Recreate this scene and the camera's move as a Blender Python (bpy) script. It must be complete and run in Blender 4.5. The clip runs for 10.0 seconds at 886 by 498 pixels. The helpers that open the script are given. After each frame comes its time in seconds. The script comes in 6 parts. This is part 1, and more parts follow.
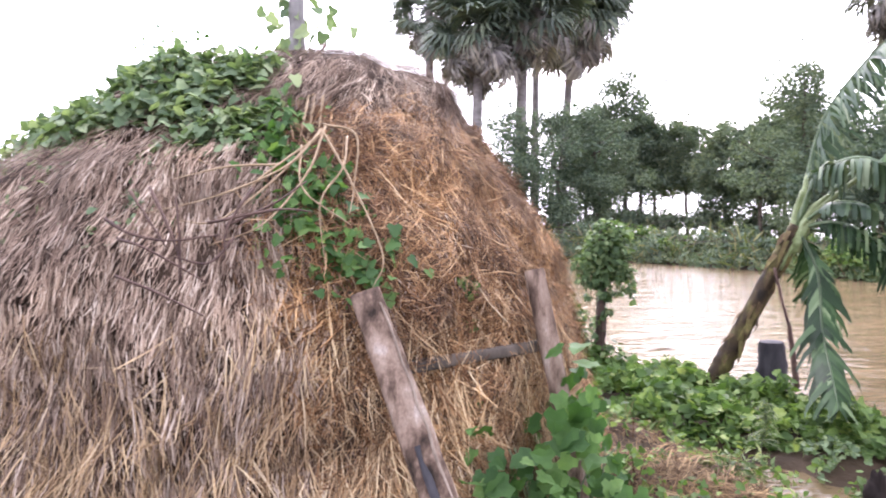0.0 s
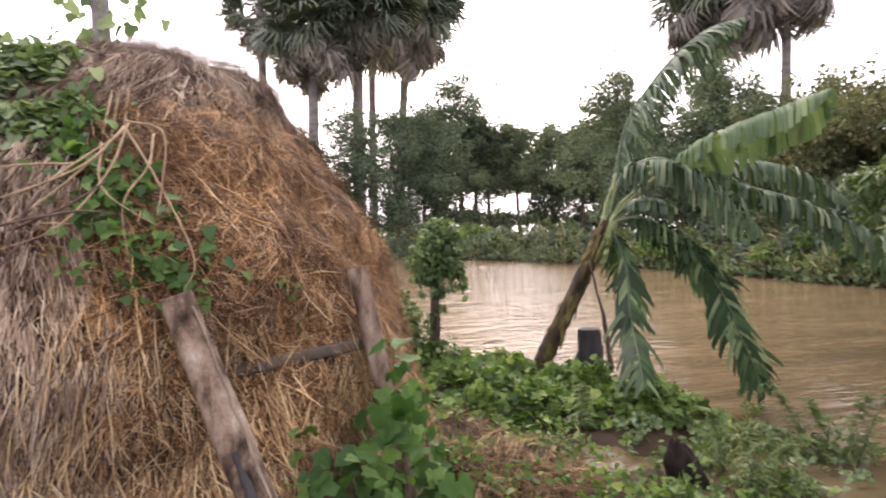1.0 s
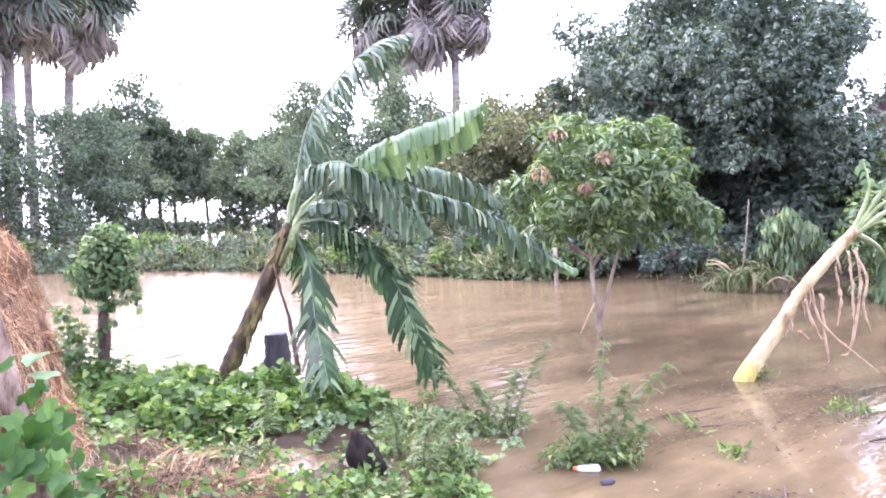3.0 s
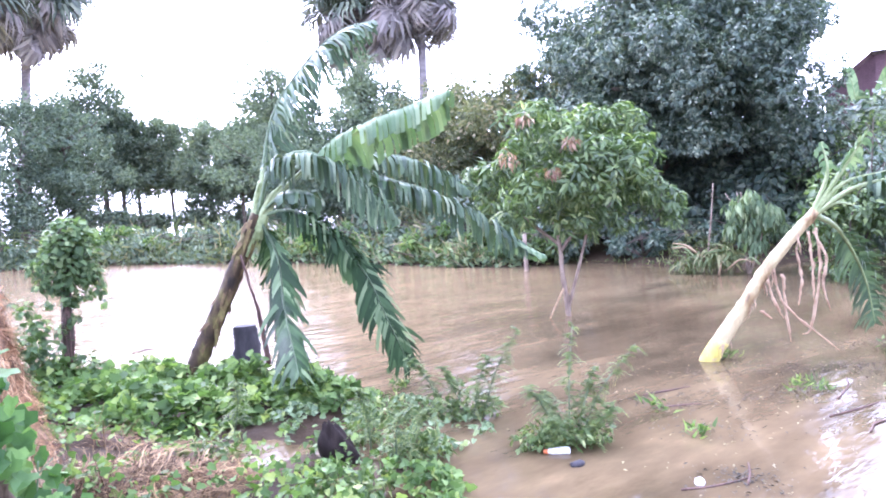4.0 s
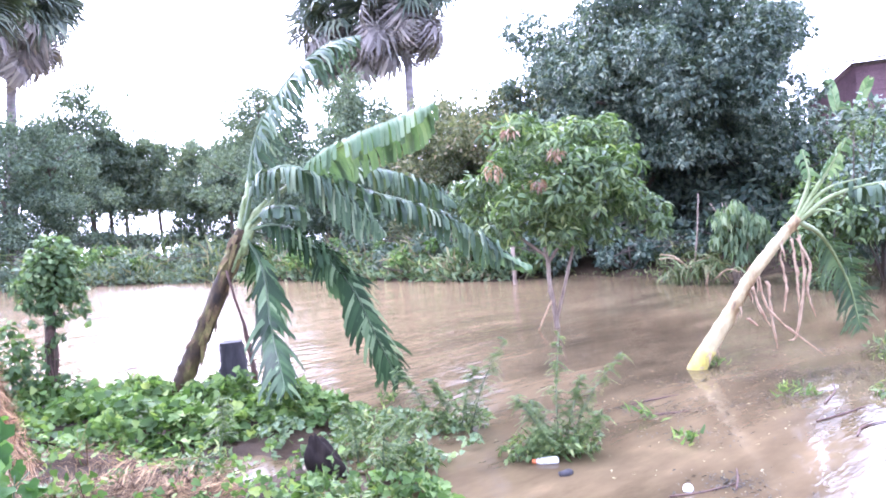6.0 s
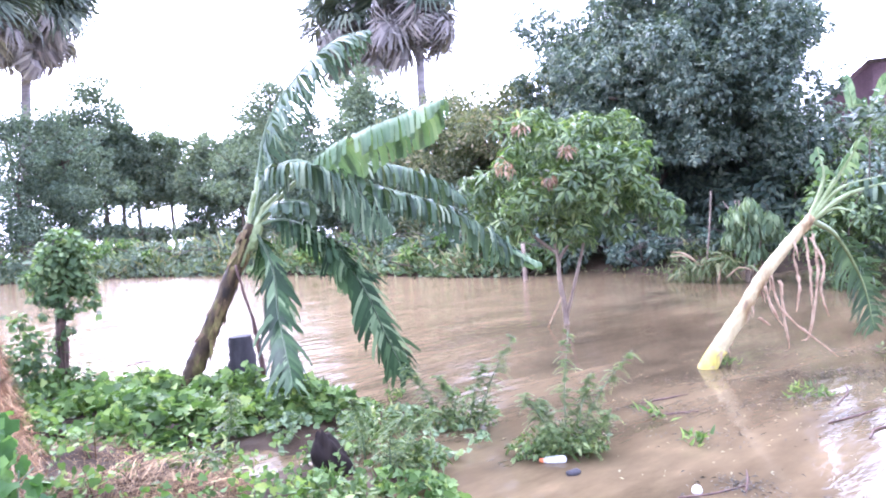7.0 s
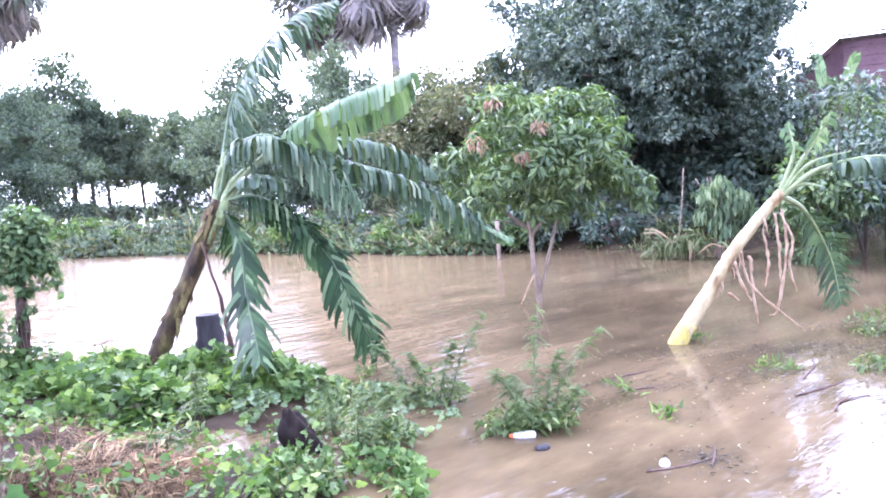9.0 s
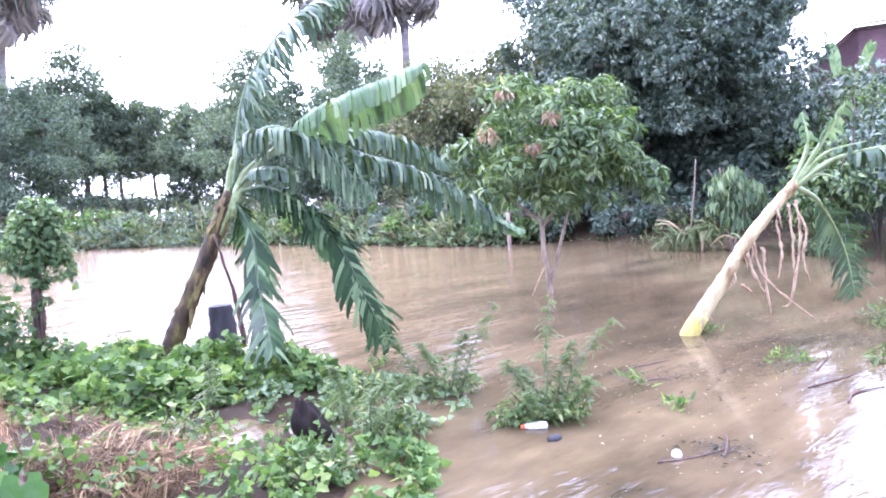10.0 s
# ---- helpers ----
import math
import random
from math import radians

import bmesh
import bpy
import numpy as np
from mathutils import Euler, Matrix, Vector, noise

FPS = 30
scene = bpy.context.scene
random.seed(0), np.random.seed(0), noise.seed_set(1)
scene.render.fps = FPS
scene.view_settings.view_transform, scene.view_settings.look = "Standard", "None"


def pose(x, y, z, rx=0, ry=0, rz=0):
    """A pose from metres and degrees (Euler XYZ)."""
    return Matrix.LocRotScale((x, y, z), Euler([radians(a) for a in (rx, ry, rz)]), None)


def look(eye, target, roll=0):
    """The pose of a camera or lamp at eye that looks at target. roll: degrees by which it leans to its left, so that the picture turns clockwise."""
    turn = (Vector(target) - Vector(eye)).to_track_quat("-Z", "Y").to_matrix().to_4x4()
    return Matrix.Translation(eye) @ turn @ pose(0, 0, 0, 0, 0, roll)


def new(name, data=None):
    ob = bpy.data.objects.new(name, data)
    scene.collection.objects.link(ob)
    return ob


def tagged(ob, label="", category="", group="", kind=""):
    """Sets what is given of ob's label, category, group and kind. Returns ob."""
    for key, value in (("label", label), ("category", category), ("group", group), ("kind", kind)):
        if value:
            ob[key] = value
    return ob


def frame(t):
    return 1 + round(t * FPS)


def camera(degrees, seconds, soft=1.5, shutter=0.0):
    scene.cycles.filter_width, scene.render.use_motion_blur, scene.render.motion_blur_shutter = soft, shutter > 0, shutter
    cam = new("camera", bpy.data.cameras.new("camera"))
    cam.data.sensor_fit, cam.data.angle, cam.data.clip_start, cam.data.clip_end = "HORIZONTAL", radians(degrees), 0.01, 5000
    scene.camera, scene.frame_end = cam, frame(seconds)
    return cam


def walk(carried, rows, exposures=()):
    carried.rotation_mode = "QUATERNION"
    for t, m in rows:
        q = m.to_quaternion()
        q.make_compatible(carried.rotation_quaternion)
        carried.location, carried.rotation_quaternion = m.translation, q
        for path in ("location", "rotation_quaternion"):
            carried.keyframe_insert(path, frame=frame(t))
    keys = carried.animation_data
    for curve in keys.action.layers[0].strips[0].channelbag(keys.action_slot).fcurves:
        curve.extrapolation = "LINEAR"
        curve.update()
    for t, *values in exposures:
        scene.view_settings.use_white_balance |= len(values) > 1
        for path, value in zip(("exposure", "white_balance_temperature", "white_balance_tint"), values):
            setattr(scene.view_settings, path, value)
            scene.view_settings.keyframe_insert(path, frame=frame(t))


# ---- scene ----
cam = camera(64.2, 10.0, soft=1.85, shutter=0.25)
PATH = [
    (0, (0.584, 0.037, 1.874), (0.533, 2.034, 1.768), -1.2),
    (0.5, (0.609, 0.063, 1.866), (0.768, 2.054, 1.768), -1.8),
    (1, (0.664, 0.003, 1.864), (1.056, 1.961, 1.748), -2.0),
    (1.5, (0.71, -0.012, 1.882), (1.374, 1.868, 1.727), -1.5),
    (2, (0.746, 0.015, 1.867), (1.601, 1.82, 1.766), -1.8),
    (2.5, (0.772, -0.008, 1.859), (1.826, 1.687, 1.736), -2.0),
    (3, (0.783, -0.018, 1.81), (1.946, 1.604, 1.685), -2.2),
    (3.2, (0.78, -0.038, 1.834), (1.918, 1.599, 1.676), -2.8),
    (4.3, (0.806, -0.019, 1.796), (2.063, 1.529, 1.644), -3.0),
    (4.5, (0.812, -0.002, 1.792), (2.079, 1.539, 1.648), -2.8),
    (5, (0.827, -0.025, 1.778), (2.108, 1.505, 1.645), -2.3),
    (5.5, (0.865, -0.023, 1.77), (2.156, 1.501, 1.663), -2.8),
    (5.7, (0.808, -0.054, 1.759), (2.06, 1.501, 1.641), -3.9),
    (6.8, (0.873, -0.044, 1.774), (2.129, 1.508, 1.66), -3.9),
    (7, (0.851, -0.039, 1.771), (2.079, 1.535, 1.642), -3.5),
    (7.5, (0.892, -0.015, 1.76), (2.07, 1.597, 1.635), -2.9),
    (8, (0.882, -0.01, 1.763), (2.089, 1.576, 1.593), -3.0),
    (8.5, (0.901, -0.008, 1.749), (2.157, 1.536, 1.549), -3.6),
    (9, (0.935, -0.012, 1.735), (2.209, 1.518, 1.543), -3.5),
    (9.5, (0.918, -0.009, 1.743), (2.19, 1.523, 1.549), -3.8),
    (10, (0.923, -0.009, 1.733), (2.172, 1.538, 1.519), -3.6),
]
EXPOSURES = [(0.0, 1.68, 6050, 26), (0.5, 1.45, 6250, 26), (1.0, 1.0, 6900, 25), (1.5, 1.29, 8000, 25), (2.0, 1.45, 6900, 24), (2.3, 1.72, 6700, 26), (2.8, 2.33, 5950, 32), (3.0, 2.45, 5600, 35), (3.2, 2.5, 5350, 35), (4.5, 2.5, 5150, 33.5), (10.0, 2.48, 5150, 33.5)]
walk(cam, [(t, look(eye, target, roll)) for t, eye, target, roll in PATH], EXPOSURES)

# ---- world and light ----
SUN_ELEVATION, SUN_TURN = 42.0, 8.0
world = bpy.data.worlds.new("overcast_sky")
scene.world = world
world.use_nodes = True
wt = world.node_tree
wt.nodes.clear()
sky = wt.nodes.new("ShaderNodeTexSky")
sky.sky_type = "NISHITA"
sky.sun_disc = False
sky.sun_elevation, sky.sun_rotation = radians(SUN_ELEVATION), radians(SUN_TURN)
sky.dust_density = 4.0
bg_sky = wt.nodes.new("ShaderNodeBackground")
bg_sky.inputs["Strength"].default_value = 0.05
wt.links.new(sky.outputs[0], bg_sky.inputs["Color"])
w_co = wt.nodes.new("ShaderNodeTexCoord")
w_map = wt.nodes.new("ShaderNodeMapping")
w_map.inputs["Scale"].default_value = (1.0, 1.0, 3.0)
w_noise = wt.nodes.new("ShaderNodeTexNoise")
w_noise.inputs["Scale"].default_value = 2.2
w_noise.inputs["Detail"].default_value = 6.0
w_ramp = wt.nodes.new("ShaderNodeValToRGB")
w_ramp.color_ramp.elements[0].position, w_ramp.color_ramp.elements[0].color = 0.3, (0.80, 0.84, 0.90, 1)
w_ramp.color_ramp.elements[1].position, w_ramp.color_ramp.elements[1].color = 0.7, (1.0, 1.0, 1.0, 1)
bg_cloud = wt.nodes.new("ShaderNodeBackground")
bg_cloud.inputs["Strength"].default_value = 0.95
w_add = wt.nodes.new("ShaderNodeAddShader")
w_out = wt.nodes.new("ShaderNodeOutputWorld")
wt.links.new(w_co.outputs["Generated"], w_map.inputs[0])
wt.links.new(w_map.outputs[0], w_noise.inputs["Vector"])
wt.links.new(w_noise.outputs["Fac"], w_ramp.inputs[0])
wt.links.new(w_ramp.outputs[0], bg_cloud.inputs["Color"])
# the cloud is brightest round the veiled sun
w_dot = wt.nodes.new("ShaderNodeVectorMath")
w_dot.operation = "DOT_PRODUCT"
w_dot.inputs[1].default_value = (math.sin(radians(SUN_TURN)) * math.cos(radians(SUN_ELEVATION)), math.cos(radians(SUN_TURN)) * math.cos(radians(SUN_ELEVATION)), math.sin(radians(SUN_ELEVATION)))
wt.links.new(w_co.outputs["Generated"], w_dot.inputs[0])
w_glow = wt.nodes.new("ShaderNodeMapRange")
w_glow.interpolation_type = "SMOOTHSTEP"
for key, value in (("From Min", 0.3), ("From Max", 1.0), ("To Min", 1.08), ("To Max", 1.9)):
    w_glow.inputs[key].default_value = value
wt.links.new(w_dot.outputs["Value"], w_glow.inputs["Value"])
wt.links.new(w_glow.outputs[0], bg_cloud.inputs["Strength"])
wt.links.new(bg_sky.outputs[0], w_add.inputs[0])
wt.links.new(bg_cloud.outputs[0], w_add.inputs[1])
wt.links.new(w_add.outputs[0], w_out.inputs[0])

sun = new("sun", bpy.data.lights.new("sun", "SUN"))
sun.data.energy, sun.data.angle, sun.data.color = 0.5, radians(24), (1.0, 0.95, 0.87)
sun_az = radians(SUN_TURN)
sun_way = Vector((math.sin(sun_az) * math.cos(radians(SUN_ELEVATION)), math.cos(sun_az) * math.cos(radians(SUN_ELEVATION)), math.sin(radians(SUN_ELEVATION))))
sun.matrix_world = look(sun_way * 50, (0, 0, 0))


# ---- materials ----
def nodes_of(name):
    m = bpy.data.materials.new(name)
    m.use_nodes = True
    return m, m.node_tree, m.node_tree.nodes["Principled BSDF"]


def ramp_node(nt, stops):
    r = nt.nodes.new("ShaderNodeValToRGB")
    els = r.color_ramp.elements
    while len(els) < len(stops):
        els.new(0.5)
    for e, (p, c) in zip(els, stops):
        e.position, e.color = p, (*c, 1)
    return r


def noise_node(nt, scale, detail=5.0, stretch=(1, 1, 1), rough=0.55):
    co = nt.nodes.new("ShaderNodeTexCoord")
    mp = nt.nodes.new("ShaderNodeMapping")
    mp.inputs["Scale"].default_value = stretch
    n = nt.nodes.new("ShaderNodeTexNoise")
    n.inputs["Scale"].default_value, n.inputs["Detail"].default_value, n.inputs["Roughness"].default_value = scale, detail, rough
    nt.links.new(co.outputs["Object"], mp.inputs[0])
    nt.links.new(mp.outputs[0], n.inputs["Vector"])
    return n


def mixed(nt, a, b, fac, kind="MIX"):
    mx = nt.nodes.new("ShaderNodeMix")
    mx.data_type, mx.blend_type = "RGBA", kind
    for sock, v in ((mx.inputs[6], a), (mx.inputs[7], b), (mx.inputs[0], fac)):
        if isinstance(v, (int, float)):
            sock.default_value = v
        elif isinstance(v, tuple):
            sock.default_value = (*v, 1)
        else:
            nt.links.new(v, sock)
    return mx.outputs[2]


def bump(nt, bsdf, height, strength, distance):
    b = nt.nodes.new("ShaderNodeBump")
    b.inputs["Strength"].default_value, b.inputs["Distance"].default_value = strength, distance
    nt.links.new(height, b.inputs["Height"])
    nt.links.new(b.outputs[0], bsdf.inputs["Normal"])


def rough_mat(name, stops, scale=6.0, stretch=(1, 1, 1), rough=0.85, fine=60.0, depth=0.01, spec=0.3):
    """A solid surface: large stains and fine grain, with relief."""
    m, nt, p = nodes_of(name)
    big, small = noise_node(nt, scale, 6, stretch), noise_node(nt, fine, 4, stretch)
    col = ramp_node(nt, stops)
    nt.links.new(big.outputs["Fac"], col.inputs[0])
    grain = ramp_node(nt, [(0.3, (0.55, 0.55, 0.55)), (0.7, (1.0, 1.0, 1.0))])
    nt.links.new(small.outputs["Fac"], grain.inputs[0])
    nt.links.new(mixed(nt, col.outputs[0], grain.outputs[0], 0.7, "MULTIPLY"), p.inputs["Base Color"])
    p.inputs["Roughness"].default_value = rough
    p.inputs["Specular IOR Level"].default_value = spec
    bump(nt, p, small.outputs["Fac"], 0.6, depth)
    return m


def leaf_mat(name, stops, through_light=0.3, rough=0.45, spec=0.4, patch=1.5):
    """Leaves: each its own shade, patches of lighter and darker growth, some light passing through."""
    m, nt, p = nodes_of(name)
    geo = nt.nodes.new("ShaderNodeNewGeometry")
    col = ramp_node(nt, stops)
    info = nt.nodes.new("ShaderNodeObjectInfo")
    own = nt.nodes.new("ShaderNodeMath")
    own.operation = "ADD"
    nt.links.new(geo.outputs["Random Per Island"], own.inputs[0])
    nt.links.new(info.outputs["Random"], own.inputs[1])
    part_of = nt.nodes.new("ShaderNodeMath")
    part_of.operation = "FRACT"
    nt.links.new(own.outputs[0], part_of.inputs[0])
    nt.links.new(part_of.outputs[0], col.inputs[0])
    big = noise_node(nt, patch, 3)
    shade = ramp_node(nt, [(0.3, (0.7, 0.75, 0.7)), (0.7, (1.15, 1.1, 1.0))])
    nt.links.new(big.outputs["Fac"], shade.inputs[0])
    c = mixed(nt, col.outputs[0], shade.outputs[0], 1.0, "MULTIPLY")
    nt.links.new(c, p.inputs["Base Color"])
    p.inputs["Roughness"].default_value, p.inputs["Specular IOR Level"].default_value = rough, spec
    tr = nt.nodes.new("ShaderNodeBsdfTranslucent")
    nt.links.new(mixed(nt, c, (1.15, 1.25, 0.6), 1.0, "MULTIPLY"), tr.inputs["Color"])
    mx = nt.nodes.new("ShaderNodeMixShader")
    mx.inputs[0].default_value = through_light
    nt.links.new(p.outputs[0], mx.inputs[1])
    nt.links.new(tr.outputs[0], mx.inputs[2])
    nt.links.new(mx.outputs[0], nt.nodes["Material Output"].inputs["Surface"])
    return m


def straw_mat(name, stops):
    m, nt, p = nodes_of(name)
    geo = nt.nodes.new("ShaderNodeNewGeometry")
    col = ramp_node(nt, stops)
    nt.links.new(geo.outputs["Random Per Island"], col.inputs[0])
    big = noise_node(nt, 2.3, 4)
    shade = ramp_node(nt, [(0.32, (0.5, 0.47, 0.47)), (0.55, (0.95, 0.95, 0.95)), (0.75, (1.2, 1.15, 1.05))])
    nt.links.new(big.outputs["Fac"], shade.inputs[0])
    nt.links.new(mixed(nt, col.outputs[0], shade.outputs[0], 1.0, "MULTIPLY"), p.inputs["Base Color"])
    p.inputs["Roughness"].default_value, p.inputs["Specular IOR Level"].default_value = 0.75, 0.12
    return m


# distance haze is put into these two foliage colours as grey lightening
M_LEAF_FAR_HAZE = leaf_mat("hazed_far_foliage", [(0, (0.06, 0.09, 0.068)), (0.6, (0.112, 0.15, 0.114)), (1, (0.2, 0.235, 0.17))], 0.3, 0.6, 0.2, 0.4)
M_LEAF_PALE_HAZE = leaf_mat("pale_hazed_far_foliage", [(0, (0.085, 0.115, 0.085)), (0.6, (0.145, 0.185, 0.135)), (1, (0.22, 0.26, 0.175))], 0.3, 0.6, 0.2, 0.4)
M_LEAF_OLIVE = leaf_mat("olive_foliage", [(0, (0.07, 0.085, 0.05)), (0.5, (0.13, 0.145, 0.08)), (0.85, (0.2, 0.2, 0.115)), (1, (0.27, 0.22, 0.15))], 0.35, 0.55, 0.25, 0.6)
M_LEAF_DARK = leaf_mat("dark_mango_leaves", [(0, (0.032, 0.058, 0.045)), (0.6, (0.088, 0.128, 0.1)), (1, (0.24, 0.28, 0.215))], 0.25, 0.42, 0.4, 0.6)
M_LEAF_MANGO = leaf_mat("mango_leaves", [(0, (0.045, 0.078, 0.03)), (0.5, (0.095, 0.15, 0.058)), (0.85, (0.16, 0.225, 0.09)), (1, (0.27, 0.32, 0.15))], 0.35, 0.4, 0.45, 1.2)
M_LEAF_RED = leaf_mat("young_red_leaves", [(0, (0.17, 0.085, 0.07)), (1, (0.32, 0.22, 0.16))], 0.3)
M_LEAF_VINE = leaf_mat("vine_leaves", [(0, (0.045, 0.085, 0.025)), (0.5, (0.105, 0.175, 0.055)), (0.85, (0.17, 0.25, 0.085)), (1, (0.28, 0.34, 0.12))], 0.4, 0.55, 0.22, 1.6)
# paler, greyer vine leaves: the backlit haze is mixed into their colour
M_LEAF_VINE_HAZED = leaf_mat("haze_paled_vine_leaves", [(0, (0.08, 0.122, 0.072)), (0.6, (0.17, 0.235, 0.138)), (1, (0.31, 0.37, 0.23))], 0.35, 0.6, 0.16, 1.6)
M_LEAF_GOURD = leaf_mat("gourd_leaves", [(0, (0.035, 0.085, 0.025)), (0.6, (0.078, 0.16, 0.045)), (1, (0.15, 0.25, 0.08))], 0.4, 0.55, 0.25, 1.6)
M_LEAF_POST = leaf_mat("post_vine_leaves", [(0, (0.04, 0.07, 0.032)), (0.5, (0.09, 0.145, 0.062)), (0.85, (0.15, 0.215, 0.1)), (1, (0.25, 0.31, 0.16))], 0.35, 0.55, 0.2, 1.6)
M_REED = leaf_mat("reed_blades", [(0, (0.06, 0.09, 0.035)), (0.6, (0.12, 0.15, 0.06)), (1, (0.24, 0.23, 0.12))], 0.3, 0.55, 0.3, 0.5)
M_REED_DRY = leaf_mat("dry_reeds", [(0, (0.15, 0.125, 0.08)), (1, (0.3, 0.265, 0.18))], 0.25, 0.6, 0.2, 0.6)
M_FEATHER = leaf_mat("feathery_leaflets", [(0, (0.055, 0.095, 0.03)), (0.6, (0.115, 0.17, 0.06)), (0.92, (0.2, 0.25, 0.1)), (1, (0.34, 0.36, 0.16))], 0.35)
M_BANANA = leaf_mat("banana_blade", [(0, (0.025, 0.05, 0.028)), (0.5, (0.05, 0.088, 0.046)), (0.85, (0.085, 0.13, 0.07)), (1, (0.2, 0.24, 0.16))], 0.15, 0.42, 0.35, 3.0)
# darker copy of banana_blade: shade on the hanging leaves is put into the colour
M_BANANA_SHADED = leaf_mat("shaded_hanging_banana_blade", [(0, (0.01, 0.022, 0.009)), (0.5, (0.022, 0.048, 0.019)), (0.85, (0.05, 0.09, 0.038)), (1, (0.15, 0.2, 0.11))], 0.12, 0.55, 0.15, 3.0)
M_BANANA_FRESH = leaf_mat("fresh_banana_blade", [(0, (0.085, 0.14, 0.075)), (0.6, (0.13, 0.19, 0.11)), (1, (0.2, 0.26, 0.16))], 0.28, 0.6, 0.16, 3.0)
M_PALM = leaf_mat("palm_fans", [(0, (0.05, 0.07, 0.055)), (0.6, (0.085, 0.11, 0.08)), (1, (0.15, 0.175, 0.12))], 0.15, 0.5, 0.35, 1.0)
M_PALM_DEAD = leaf_mat("dead_palm_fans", [(0, (0.13, 0.115, 0.12)), (0.6, (0.27, 0.245, 0.25)), (1, (0.43, 0.39, 0.38))], 0.25, 0.7, 0.2, 1.0)
M_STRAW_GREY = straw_mat("weathered_straw", [(0, (0.08, 0.05, 0.036)), (0.3, (0.185, 0.125, 0.088)), (0.6, (0.305, 0.22, 0.16)), (0.85, (0.44, 0.335, 0.25)), (1, (0.6, 0.5, 0.4))])
M_STRAW_CAP = straw_mat("rotted_straw", [(0, (0.06, 0.038, 0.027)), (0.3, (0.13, 0.087, 0.062)), (0.6, (0.215, 0.152, 0.112)), (0.85, (0.32, 0.24, 0.18)), (1, (0.46, 0.37, 0.29))])
M_STRAW_ORANGE = straw_mat("orange_straw", [(0, (0.04, 0.02, 0.01)), (0.3, (0.125, 0.062, 0.029)), (0.6, (0.25, 0.132, 0.06)), (0.85, (0.42, 0.245, 0.115)), (1, (0.66, 0.46, 0.26))])
M_STRAW_GOLD = straw_mat("golden_straw", [(0, (0.1, 0.062, 0.034)), (0.3, (0.25, 0.162, 0.088)), (0.6, (0.42, 0.285, 0.155)), (0.85, (0.56, 0.41, 0.235)), (1, (0.68, 0.54, 0.35))])
M_STRAW_HEAP = straw_mat("wet_heap_straw", [(0, (0.032, 0.018, 0.009)), (0.3, (0.088, 0.053, 0.025)), (0.6, (0.155, 0.098, 0.046)), (0.85, (0.24, 0.16, 0.08)), (1, (0.38, 0.28, 0.15))])
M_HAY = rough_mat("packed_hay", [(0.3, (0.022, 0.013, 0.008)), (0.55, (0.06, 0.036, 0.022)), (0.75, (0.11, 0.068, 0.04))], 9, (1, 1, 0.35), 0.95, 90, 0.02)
M_WOOD = rough_mat("weathered_plank", [(0.34, (0.022, 0.016, 0.012)), (0.43, (0.1, 0.066, 0.048)), (0.52, (0.22, 0.155, 0.115)), (0.62, (0.3, 0.225, 0.175)), (0.72, (0.4, 0.34, 0.29))], 9, (1.6, 1.6, 0.45), 0.9, 110, 0.008, 0.15)
M_WOOD_DARK = rough_mat("dark_timber", [(0.3, (0.048, 0.036, 0.028)), (0.7, (0.136, 0.1, 0.08))], 8, (1, 1, 0.3), 0.9, 60, 0.004)
M_POST = rough_mat("grey_post", [(0.3, (0.224, 0.208, 0.2)), (0.7, (0.336, 0.32, 0.304))], 6, (1, 1, 0.4), 0.85, 60, 0.003)
M_BARK = rough_mat("tree_bark", [(0.3, (0.05, 0.04, 0.032)), (0.7, (0.14, 0.11, 0.085))], 5, (1, 1, 0.4), 0.9, 40, 0.01)
M_BARK_PALE = rough_mat("pale_bark", [(0.3, (0.16, 0.12, 0.09)), (0.7, (0.34, 0.27, 0.21))], 12, (1, 1, 0.4), 0.85, 70, 0.004)
M_PALM_BARK = rough_mat("palm_bark", [(0.3, (0.14, 0.12, 0.115)), (0.7, (0.29, 0.26, 0.245))], 2, (1, 1, 4), 0.9, 14, 0.02)
M_TWIG = rough_mat("pale_twig", [(0.3, (0.24, 0.16, 0.088)), (0.7, (0.4, 0.296, 0.184))], 20, (1, 1, 1), 0.75, 100, 0.001)
M_TWIG_DARK = rough_mat("dark_twig", [(0.3, (0.06, 0.035, 0.03)), (0.7, (0.14, 0.085, 0.065))], 20, (1, 1, 1), 0.8, 100, 0.001)
M_STEM = rough_mat("mossy_banana_stem", [(0.32, (0.016, 0.011, 0.007)), (0.46, (0.05, 0.032, 0.015)), (0.58, (0.085, 0.07, 0.022)), (0.68, (0.13, 0.115, 0.035)), (0.78, (0.19, 0.13, 0.065))], 9, (1, 1, 0.45), 0.75, 50, 0.008)
M_STEM_PALE = rough_mat("peeled_banana_stem", [(0.32, (0.08, 0.05, 0.025)), (0.4, (0.26, 0.18, 0.085)), (0.5, (0.4, 0.325, 0.175)), (0.62, (0.45, 0.38, 0.22)), (0.75, (0.37, 0.34, 0.08))], 6, (1, 1, 0.35), 0.5, 30, 0.003, 0.35)
M_STEM_YELLOW = rough_mat("yellow_stem_foot", [(0.3, (0.413, 0.338, 0.053)), (0.7, (0.54, 0.465, 0.15))], 8, (1, 1, 0.4), 0.5, 40, 0.003, 0.4)
M_SHEATH = rough_mat("old_sheath", [(0.3, (0.05, 0.03, 0.015)), (0.5, (0.12, 0.08, 0.035)), (0.62, (0.17, 0.15, 0.05)), (0.75, (0.28, 0.18, 0.09))], 14, (1, 1, 0.5), 0.8, 70, 0.004)
